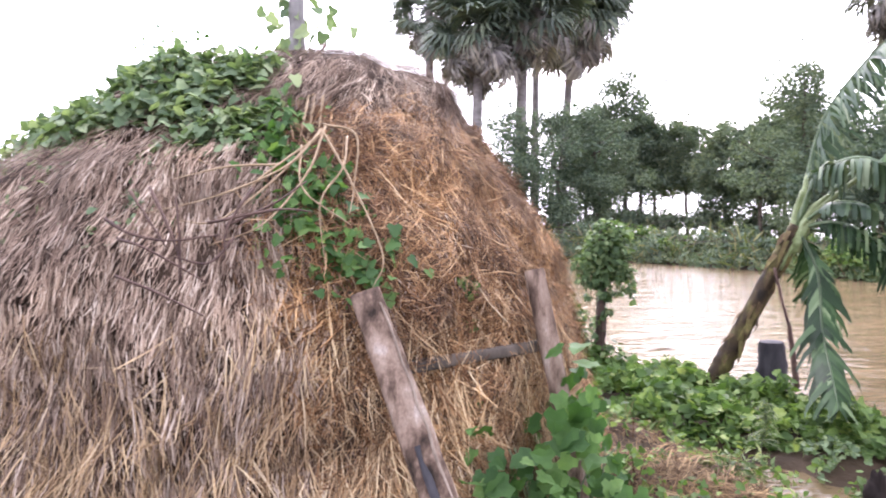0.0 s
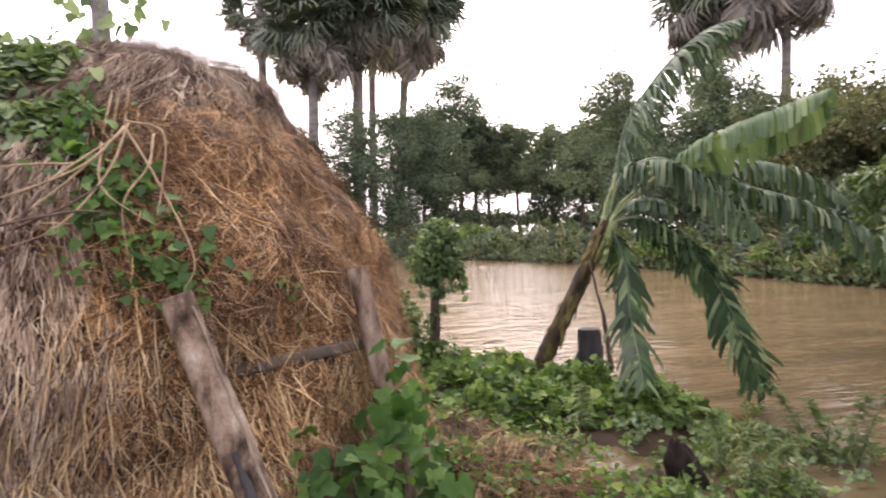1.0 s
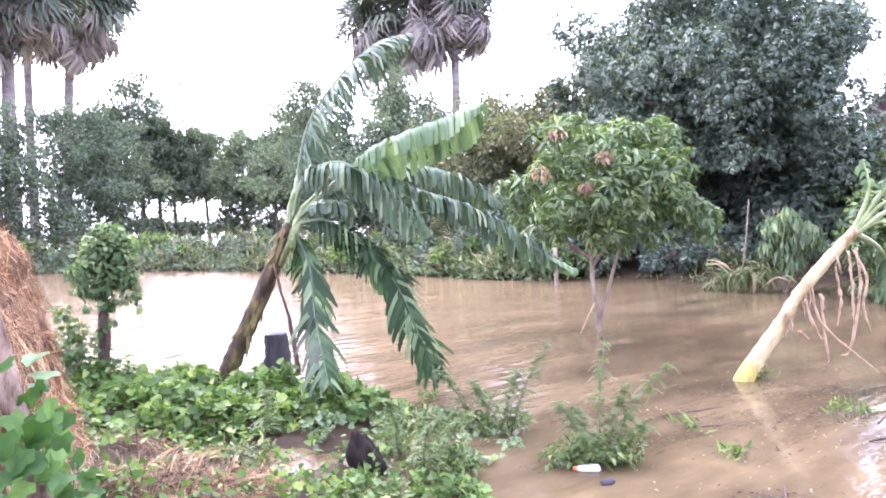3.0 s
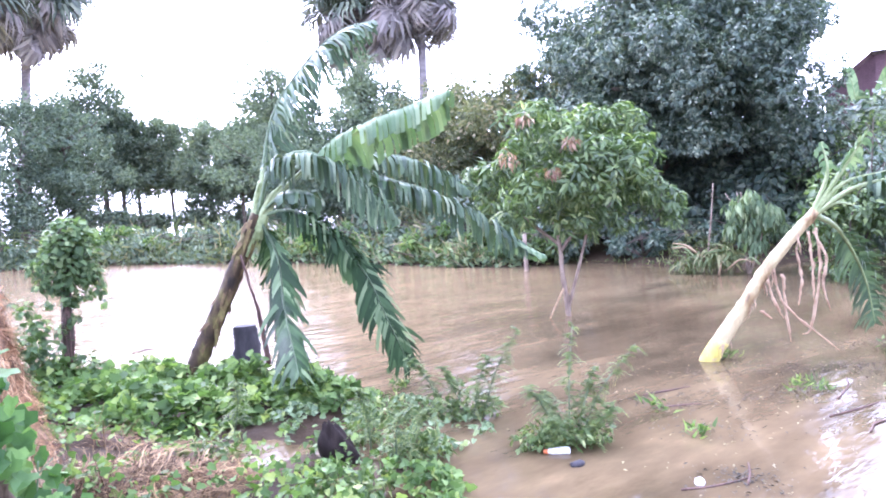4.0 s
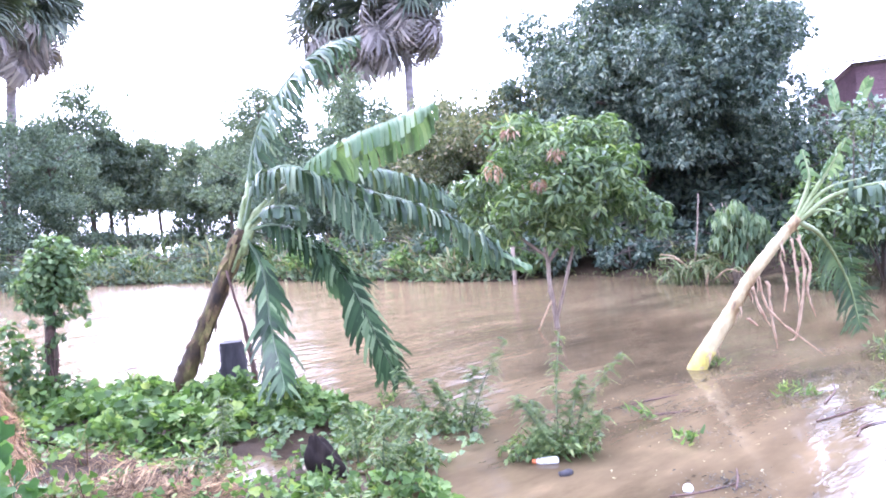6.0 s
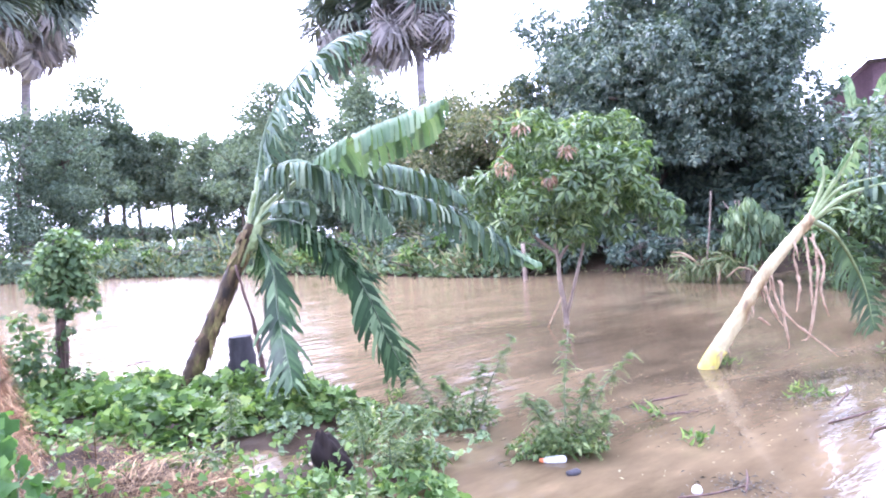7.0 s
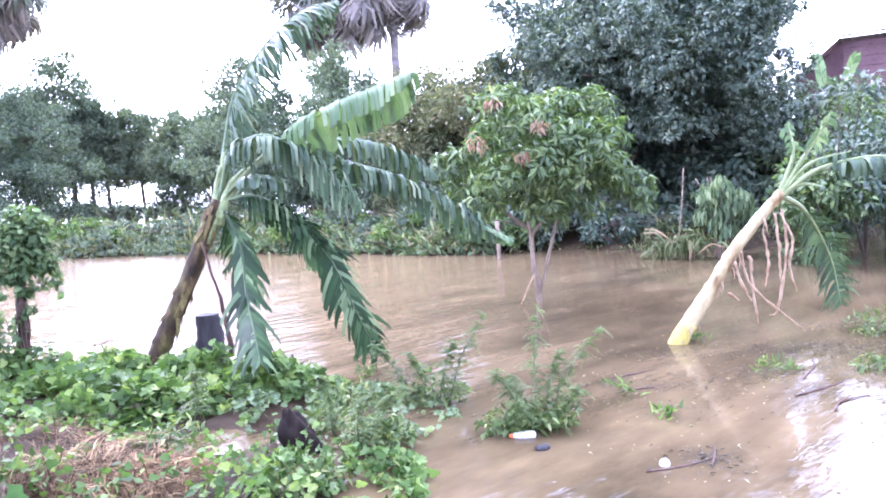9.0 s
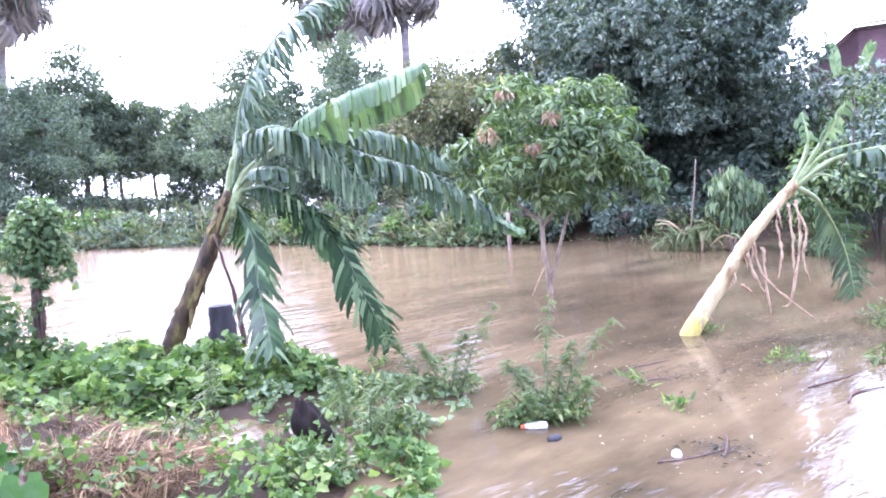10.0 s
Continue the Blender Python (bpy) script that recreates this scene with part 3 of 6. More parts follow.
def straws(soup, rng, ang, s, length, width, spread, lift, comb=0.0):
    """Straws that lie on the stack's skin and hang down it, each with its own bend."""
    n = len(ang)
    p0, pa, ps = stack_point(ang, s), stack_point(ang + 0.02, s), stack_point(ang, np.clip(s + 0.01, 0, 1))
    across, up = unit(pa - p0), unit(ps - p0 + 1e-6)
    out = unit(np.cross(across, up))
    turn = rng.normal(0, spread, n) + comb * (ripple(ang * 3, s * 6, 1.7) + 0.7 * ripple(ang * 9, s * 17 + 1, 1.3))
    turn = np.where(s > 0.8, rng.uniform(-math.pi, math.pi, n), turn)
    way = -up * np.cos(turn)[:, None] + across * np.sin(turn)[:, None]
    side = np.cross(out, way)
    h = rng.uniform(0.0, lift, n)
    bend = rng.normal(0, 0.03, n) * length
    kick = np.abs(rng.normal(0, 0.05, n)) * length
    vs = []
    for k, u in enumerate((-0.5, 0.0, 0.5)):
        c = p0 + way * (u * length)[:, None] + side * (bend * (u * u * 4 - 0.3))[:, None] + out * (h + kick * (abs(u) * 2) ** 2 * (1 if u > 0 else 0.3) + 0.004)[:, None]
        c = c - out * (0.25 * (u * length) ** 2)[:, None]
        w = (width * (0.5 if k != 1 else 1.0))[:, None] * 0.5
        vs += [c - side * w, c + side * w]
    v = np.stack(vs, 1).reshape(-1, 3)
    t = np.array([(0, 1, 3), (0, 3, 2), (2, 3, 5), (2, 5, 4)])
    soup.add(v, (t[None] + (np.arange(n) * 6)[:, None, None]).reshape(-1, 3))


def bundles(rng, count, per, ang_from, ang_to, s_from, s_to):
    """Places for straws that lie in combed tufts: an angle and a height share for each."""
    a, h = rng.uniform(ang_from, ang_to, count), rng.uniform(s_from, s_to, count)
    return np.repeat(a, per) + rng.normal(0, 0.011, count * per), np.clip(np.repeat(h, per) + rng.normal(0, 0.006, count * per), 0.01, 0.99)


rng = np.random.default_rng(11)
n = 60000
soup = Soup()
straws(soup, rng, rng.uniform(-3.6, 0.9, n), rng.random(n) ** 0.8 * 0.78, rng.uniform(0.035, 0.12, n), rng.uniform(0.0018, 0.0046, n), 0.45, 0.045, 0.14)
a, h = bundles(rng, 2300, 14, -3.3, -1.3, 0.08, 0.62)
n = len(a)
straws(soup, rng, a, h, rng.uniform(0.04, 0.12, n), rng.uniform(0.0025, 0.006, n), 0.16, 0.075, 0.16)
tagged(soup.make("weathered_straw", M_STRAW_GREY, haystack, "grey-brown weathered straw"), kind="stuff")
n = 15000
soup = Soup()
straws(soup, rng, rng.uniform(-3.6, 0.9, n), rng.uniform(0.68, 1.0, n), rng.uniform(0.035, 0.12, n), rng.uniform(0.0018, 0.0046, n), 0.7, 0.045, 0.14)
tagged(soup.make("cap_straw", M_STRAW_CAP, haystack, "dark rotted straw on the stack's cap"), kind="stuff")
n = 26000
soup = Soup()
high = rng.uniform(0.2, 0.68, n)
band = rng.uniform(-1.3, 0.35, n) + rng.normal(0, 0.1, n) + 0.12 * np.sin(high * 23)
straws(soup, rng, band, high + 0.03 * np.sin(band * 7) + rng.normal(0, 0.02, n), rng.uniform(0.03, 0.15, n), rng.uniform(0.0016, 0.0046, n), 1.1, 0.06, 0.15)
a, h = bundles(rng, 900, 11, -1.35, 0.25, 0.2, 0.68)
n = len(a)
straws(soup, rng, a, h, rng.uniform(0.06, 0.2, n), rng.uniform(0.002, 0.005, n), 0.8, 0.085, 0.9)
tagged(soup.make("orange_straw", M_STRAW_ORANGE, haystack, "fresher orange-brown straw"), kind="stuff")
n = 11000
soup = Soup()
straws(soup, rng, rng.uniform(-2.9, -0.4, n), rng.uniform(0.02, 0.42, n) * rng.uniform(0.5, 1, n), rng.uniform(0.05, 0.24, n), rng.uniform(0.0025, 0.006, n), 0.55, 0.07, 0.2)
a, h = bundles(rng, 1000, 12, -2.9, -0.5, 0.02, 0.3)
h = h * np.repeat(rng.uniform(0.6, 1.35, 1000), 12)
n = len(a)
straws(soup, rng, a, h, rng.uniform(0.1, 0.26, n), rng.uniform(0.0025, 0.0055, n), 0.28, 0.09, 0.3)
tagged(soup.make("golden_straw", M_STRAW_GOLD, haystack, "loose golden straw"), kind="stuff")


def timber(name, a, b, width, thick, material, label, category, seed, taper=0.8):
    """A rough half-round timber from a to b, with a worn, uneven outline."""
    r = np.random.default_rng(seed)
    a, b = np.array(a), np.array(b)
    ax = unit(b - a)
    cam_way = unit(np.array([0.7, 0.05, 1.5]) - (a + b) / 2)
    sx = unit(np.cross(ax, cam_way))
    sy = np.cross(sx, ax)
    n, k = 26, 10
    v, f = [], []
    for i in range(n):
        u = i / (n - 1)
        w = 1 - (1 - taper) * u
        for j in range(k):
            t = 2 * math.pi * j / k
            c, s = math.cos(t), math.sin(t)
            c, s = math.copysign(abs(c) ** 0.5, c), math.copysign(abs(s) ** 0.5, s)
            g = 1 + r.normal(0, 0.03) + 0.035 * math.sin(u * 9 + j)
            v.append(a + (b - a) * u + sx * width / 2 * w * c * g + sy * thick / 2 * w * s * g)
    for i in range(n - 1):
        for j in range(k):
            p, q = i * k + j, i * k + (j + 1) % k
            f += [(p, q, q + k), (p, q + k, p + k)]
    for j in range(1, k - 1):
        f += [(0, j + 1, j), ((n - 1) * k, (n - 1) * k + j, (n - 1) * k + j + 1)]
    soup = Soup()
    soup.add(v, f)
    ob = soup.make(name, material, smooth=True)
    return tagged(ob, label, category)


def plank_strip(name, plank, a, b, shift, width, thick, material, label, seed):
    """A thin split or bark strip lying along a plank."""
    r = np.random.default_rng(seed)
    a, b = np.array(a), np.array(b)
    ax = unit(b - a)
    sx = unit(np.cross(ax, (0.1, -1.0, 0.3)))
    sx = sx if sx[0] > 0 else -sx
    sy = np.cross(sx, ax)
    sy = sy if sy[1] < 0 else -sy
    v, f, n = [], [], 22
    for i in range(n):
        u = i / (n - 1)
        w = width * (0.35 + 0.65 * math.sin(math.pi * min(0.98, u + 0.02)) ** 0.5) * (1 + r.normal(0, 0.12)) / 2
        c = a + (b - a) * u + sx * (shift + r.normal(0, 0.0025))
        v += [c - sx * w, c + sx * w, c + sx * w * 0.8 + sy * thick, c - sx * w * 0.8 + sy * thick]
    for i in range(n - 1):
        for j in range(4):
            p, q = i * 4 + j, i * 4 + (j + 1) % 4
            f += [(p, q, q + 4), (p, q + 4, p + 4)]
    soup = Soup()
    soup.add(v, f)
    return soup.make(name, material, plank, label)


plank = timber("leaning_timber", (0.25, 2.46, 1.6), (0.83, 1.8, 0.18), 0.108, 0.045, M_WOOD, "rough weathered plank leaning on the haystack", "plank", 1, 1.2)
plank_strip("pale_edge", plank, (0.27, 2.437, 1.55), (0.82, 1.812, 0.2), 0.04, 0.014, 0.026, M_BARK_PALE, "pale split edge", 5)
plank_strip("bark_strip", plank, (0.44, 2.244, 1.13), (0.8, 1.834, 0.26), -0.012, 0.04, 0.032, M_BLACK, "dark rotten bark", 6)
timber("leaning_pole", (0.89, 3.0, 1.62), (1.13, 2.68, 0.2), 0.085, 0.08, M_WOOD, "grey wooden pole propped against the haystack", "pole", 2, 0.85)
timber("cross_rail", (0.3, 2.56, 1.3), (0.98, 3.06, 1.3), 0.05, 0.04, M_BARK, "brown wooden rail lashed across the stack's timbers", "rail", 3, 1.0)
timber("stack_post", (-0.33, 4.05, 0.1), (-0.31, 4.05, 3.9), 0.095, 0.095, M_POST, "pale grey post standing up through the haystack", "post", 4, 0.95)

# ---- vines ----
def vine_patch(rng, ang, s, size, lift):
    n = len(ang)
    p0, pa, ps = stack_point(ang, s), stack_point(ang + 0.02, s), stack_point(ang, np.clip(s + 0.01, 0, 1))
    out = unit(np.cross(unit(pa - p0), unit(ps - p0 + 1e-6)))
    place = p0 + out * rng.uniform(0.02, 1, n)[:, None] * lift[:, None]
    way = unit(on_sphere(rng, n) * 0.8 + np.array([0, 0, -0.6]) + out * 0.5)
    up = unit(out + on_sphere(rng, n) * 0.45 + np.array([0, 0, 0.5]))
    sz = size * rng.uniform(0.5, 1.2, n)
    return place, way, up, sz, sz * rng.uniform(0.8, 1.1, n)


rng = np.random.default_rng(21)
stack_vine = empty("stack_vine", (-1.1, 3.3, 2.3), "broad-leaved green vine spread over the haystack's crest", "vine")
def share_at(z):
    run = np.concatenate([[0], np.cumsum(np.hypot(np.diff(PROFILE_Z), np.diff(PROFILE_R)))])
    return np.interp(z, PROFILE_Z, run / run[-1])


n = 2900
ang = rng.uniform(-3.5, -1.4, n)
level = np.interp(ang, [-3.5, -3.1, -2.7, -2.2, -1.8, -1.4], [1.86, 2.0, 2.2, 2.34, 2.3, 2.28]) + 0.06 * np.sin(ang * 9)
one = vine_patch(rng, ang, share_at(level + rng.normal(0, 0.055, n)), 0.056, np.full(n, 0.1))
n = 1900
ang = rng.uniform(-3.1, -1.6, n)
two = vine_patch(rng, ang, share_at(rng.uniform(2.42, 2.58, n)), 0.056, np.full(n, 0.1))
n = 420
ang = rng.choice([-2.95, -2.62, -2.2, -1.75], n) + rng.normal(0, 0.07, n)
three = vine_patch(rng, ang, share_at(rng.uniform(1.72, 2.2, n) + 0.1 * np.sin(ang * 3)), 0.042, np.full(n, 0.05))
single_leaves(T_VINE, M_LEAF_VINE_HAZED, stack_vine, *[np.concatenate(q) for q in zip(one, two, three)])
soup = Soup()
for k in range(9):
    a0 = -3.2 + 0.2 * k
    pts = stack_point(a0 + np.array([0, 0.1, 0.22, 0.3]), np.array([0.7, 0.76, 0.8, 0.84])) + np.array([0, 0, 0.05])
    tube(soup, pts, [0.004, 0.003], 5)
soup.make("stem", M_TWIG_DARK, stack_vine)

soup = Soup()
for k in range(16):
    at_top = stack_point(np.array([rng.uniform(-3.1, -1.6)]), share_at(np.array([rng.uniform(2.4, 2.6)])))[0]
    tip = at_top + np.array([rng.normal(0, 0.06), rng.normal(0, 0.06), rng.uniform(0.12, 0.26)])
    tube(soup, [at_top, (at_top + tip) / 2 + rng.normal(0, 0.015, 3), tip], [0.003, 0.0015], 5, 8)
    leaves(soup, T_SMALL, np.tile(tip, (5, 1)) + rng.normal(0, 0.012, (5, 3)), on_sphere(rng, 5), on_sphere(rng, 5) + np.array([0, 0, 1]), rng.uniform(0.02, 0.04, 5), rng.uniform(0.012, 0.025, 5))
soup.make("shoot", M_LEAF_GOURD, stack_vine, "thin upright shoots")

hanging_vine = empty("hanging_vine", (0.2, 2.6, 1.9), "green vine hanging down the face of the haystack", "vine")
soup = Soup()
n = 620
u = rng.random(n)
hang_a = np.interp(u, [0, 0.4, 1], [-1.42, -1.29, -1.17])
hang_s = share_at(np.interp(u, [0, 0.4, 1], [2.28, 1.98, 1.6]))
single_leaves(T_VINE, M_LEAF_GOURD, hanging_vine, *vine_patch(rng, hang_a + rng.normal(0, 0.065, n), hang_s + rng.normal(0, 0.02, n), 0.052, np.full(n, 0.12)))
soup = Soup()
for off in (-0.03, 0.0, 0.04):
    tube(soup, stack_point(np.array([-1.3, -1.25, -1.2, -1.16]) + off, np.array([0.72, 0.6, 0.5, 0.42])) + np.array([0, -0.04, 0]), [0.006, 0.004], 5)
soup.make("stem", M_TWIG, hanging_vine)

post_vine = empty("post_climber", (-0.38, 4.1, 2.9), "thin climber with a few leaves on the stack's post", "vine")
soup = Soup()
n = 46
pl = np.column_stack([rng.normal(-0.28, 0.13, n), rng.normal(4.05, 0.06, n), rng.uniform(2.75, 3.2, n)])
single_leaves(T_VINE, M_LEAF_VINE_HAZED, post_vine, pl, on_sphere(rng, n) + np.array([0, 0, -0.4]), on_sphere(rng, n) + np.array([0, -1, 0.4]), rng.uniform(0.05, 0.1, n), rng.uniform(0.05, 0.09, n))
soup = Soup()
tube(soup, [(-0.4, 4.09, 2.7), (-0.36, 4.08, 2.95), (-0.43, 4.09, 3.2), (-0.36, 4.09, 3.6)], [0.005, 0.003], 5)
soup.make("stem", M_TWIG_DARK, post_vine)

pale_twigs = empty("dry_vine_twigs", (0.1, 2.7, 2.1), "tangle of pale dry bare vine stems on the straw", "twigs")
for pts in ([(0.12, 2.66, 2.2), (-0.02, 2.5, 2.07), (-0.22, 2.36, 1.95), (-0.42, 2.28, 1.93)], [(0.14, 2.66, 2.19), (0.1, 2.5, 2.0), (-0.05, 2.36, 1.86), (-0.2, 2.28, 1.8)],
            [(0.1, 2.68, 2.2), (0.2, 2.62, 2.16), (0.25, 2.56, 2.02), (0.2, 2.48, 1.88)], [(0.05, 2.62, 2.12), (-0.1, 2.48, 2.02), (-0.14, 2.4, 1.98)], [(0.13, 2.64, 2.2), (0.16, 2.52, 2.05), (0.1, 2.44, 1.9), (0.12, 2.4, 1.7)], [(0.08, 2.66, 2.18), (-0.05, 2.46, 1.98), (-0.2, 2.32, 1.86), (-0.3, 2.26, 1.82)], [(0.02, 2.6, 2.1), (0.08, 2.46, 1.98), (0.18, 2.42, 1.8)], [(0.12, 2.62, 2.16), (0.22, 2.5, 2.0), (0.3, 2.44, 1.8), (0.27, 2.4, 1.62)], [(-0.02, 2.52, 2.05), (-0.2, 2.36, 2.0), (-0.36, 2.27, 2.02)]):
    soup = Soup()
    tube(soup, np.array(pts) + rng.normal(0, 0.026, (len(pts), 3)) * (1, 0.5, 1), [0.0045, 0.0036, 0.0014], 6, 24, 0.14, rng)
    soup.make("twig", M_TWIG, pale_twigs)
dark_twigs = empty("broken_twigs", (-0.3, 2.2, 1.8), "dark dead twigs caught in the straw", "twigs")
for pts in ([(-0.47, 2.16, 1.83), (-0.35, 2.12, 1.78), (-0.2, 2.14, 1.68)], [(-0.4, 2.16, 1.92), (-0.3, 2.13, 1.78)], [(-0.36, 2.2, 1.95), (-0.28, 2.14, 1.85), (-0.26, 2.13, 1.75)],
            [(-0.15, 2.26, 1.84), (-0.02, 2.3, 1.93), (0.08, 2.36, 1.99)], [(-0.2, 2.2, 1.88), (-0.02, 2.28, 1.9), (0.1, 2.36, 1.88)], [(-0.5, 2.15, 1.88), (-0.38, 2.13, 1.82), (-0.28, 2.13, 1.8), (-0.16, 2.15, 1.83)], [(-0.3, 2.14, 1.7), (-0.24, 2.12, 1.82), (-0.26, 2.14, 1.94)], [(-0.44, 2.15, 1.72), (-0.32, 2.11, 1.68), (-0.22, 2.12, 1.6)], [(-0.1, 2.24, 1.8), (-0.2, 2.17, 1.74), (-0.28, 2.14, 1.76)], [(-0.05, 2.26, 1.95), (-0.12, 2.22, 1.84), (-0.13, 2.2, 1.72)]):
    soup = Soup()
    tube(soup, np.array(pts) + rng.normal(0, 0.014, (len(pts), 3)) * (1, 0.3, 1), [0.0055, 0.0025], 6, 14, 0.15, rng)
    soup.make("twig", M_TWIG_DARK, dark_twigs)


def low_patch(name, rng, count, area, size, height, material, label, category, template=T_VINE, kind="", gaps=0.0, thin=0.9):
    """Leaves over a stretch of ground inside an outline, standing up to a height."""
    poly = np.array(area)
    lo, hi = poly.min(0), poly.max(0)
    xy = rng.uniform(lo, hi, (count * 3, 2))
    d = inside(poly, xy[:, 0], xy[:, 1])
    d = np.where(ripple(xy[:, 0] + 3, xy[:, 1], 3.1) + 0.7 * ripple(xy[:, 0], xy[:, 1] + 2, 7.0) > gaps, d, -1.0)
    if thin:
        for px, py, wide, _ in HOLLOWS:
            wet = np.hypot(xy[:, 0] - px, xy[:, 1] - py) < wide * 0.95
            d = np.where(wet & (rng.random(len(d)) < thin), -1.0, d)
    xy, d = xy[d > 0][:count], d[d > 0][:count]
    n = len(xy)
    mound = height * ease(d / 0.3 + 0.2) * np.clip(0.75 + 0.6 * ripple(xy[:, 0], xy[:, 1], 2.2) + 0.5 * ripple(xy[:, 0] + 1, xy[:, 1], 5.0), 0.1, 1.7)
    g = np.maximum(ground_height(xy[:, 0], xy[:, 1]), 0.0)
    place = np.column_stack([xy, g + 0.03 + mound * rng.random(n) ** 0.45])
    way = unit(on_sphere(rng, n) * np.array([1, 1, 0.4]) + np.array([0, 0, -0.1]))
    up = unit(np.array([0, 0, 1.0]) + on_sphere(rng, n) * 1.2 + np.array([-0.2, -0.4, 0]))
    s = size * rng.uniform(0.5, 1.25, n)
    thing = empty(name, (poly[:, 0].mean(), poly[:, 1].mean(), 0.05), label, category, kind=kind)
    single_leaves(template, material, thing, place, way, up, s, s * rng.uniform(0.8, 1.1, n))
    return thing


rng = np.random.default_rng(31)
low_patch("bank_creeper", rng, 5000, [(1.3, 8.4), (2.1, 8.35), (3.0, 7.4), (3.85, 6.1), (4.15, 5.3), (3.8, 4.75), (3.1, 5.2), (2.4, 5.5), (1.6, 5.7), (1.15, 7.2)], 0.088, 0.19, M_LEAF_VINE, "dense bright green creeper covering the muddy bank", "creeper", gaps=-0.75)
low_patch("foreground_creeper", rng, 800, [(2.55, 3.9), (3.15, 3.85), (3.5, 3.45), (3.3, 3.0), (2.85, 2.6), (2.35, 3.1)], 0.056, 0.18, M_LEAF_VINE, "low green creeper at the water's edge", "creeper", gaps=-0.15)
low_patch("shore_weeds", rng, 900, [(3.0, 5.2), (4.1, 5.1), (4.4, 4.5), (4.15, 3.7), (3.6, 3.7), (2.9, 4.3)], 0.05, 0.13, M_LEAF_VINE_HAZED, "small dull green weeds along the shore", "weeds", gaps=-0.1)
low_patch("verge_weeds", rng, 1500, [(1.0, 6.0), (2.2, 5.9), (3.0, 5.2), (3.4, 4.2), (3.0, 3.2), (2.6, 2.4), (1.7, 2.6), (1.3, 4.0)], 0.05, 0.17, M_LEAF_VINE, "sparse weeds on the muddy verge", "weeds", gaps=0.0)

straw_sprig = empty("straw_sprig", (0.75, 2.75, 1.5), "small green sprig growing out of the straw", "sprig")
n = 26
spot = stack_point(rng.normal(-0.86, 0.025, n), share_at(rng.uniform(1.4, 1.62, n))) + np.array([0.01, -0.05, 0])
single_leaves(T_VINE, M_LEAF_GOURD, straw_sprig, spot, on_sphere(rng, n) * 0.7 + np.array([0, 0, -0.5]), on_sphere(rng, n) * 0.5 + np.array([0.2, -0.9, 0.5]), rng.uniform(0.025, 0.05, n), rng.uniform(0.022, 0.045, n))

gourd_vine = empty("gourd_vine", (1.15, 2.9, 0.3), "lush gourd vine climbing at the haystack's foot", "vine")
soup = Soup()
n = 700
pl = np.column_stack([rng.uniform(0.6, 1.24, n), np.zeros(n), rng.uniform(0.25, 1.4, n)])
pl[:, 1] = 2.72 + 0.35 * (pl[:, 0] - 0.9) + rng.normal(0, 0.12, n)
keep = pl[:, 2] < 1.12 - 0.45 * np.abs(pl[:, 0] - 0.98) + 0.16 * np.sin(pl[:, 0] * 14) + rng.normal(0, 0.06, n)
pl = pl[keep]
n = len(pl)
s = rng.uniform(0.04, 0.11, n)
single_leaves(T_VINE, M_LEAF_GOURD, gourd_vine, pl, on_sphere(rng, n) * 0.7 + np.array([0, 0, -0.6]), on_sphere(rng, n) * 0.5 + np.array([0, -0.7, 0.7]), s, s * 0.95)
soup = Soup()
for k in range(7):
    x0 = 0.7 + 0.065 * k
    tube(soup, [(x0, 2.8, 0.25), (x0 + rng.normal(0, 0.04), 2.77, 0.5), (x0 + rng.normal(0, 0.06), 2.75, 0.8), (x0 + rng.normal(0, 0.08), 2.74, 0.95)], [0.005, 0.0025], 5, 12, 0.1, rng)
soup.make("stem", M_RIB_DULL, gourd_vine)

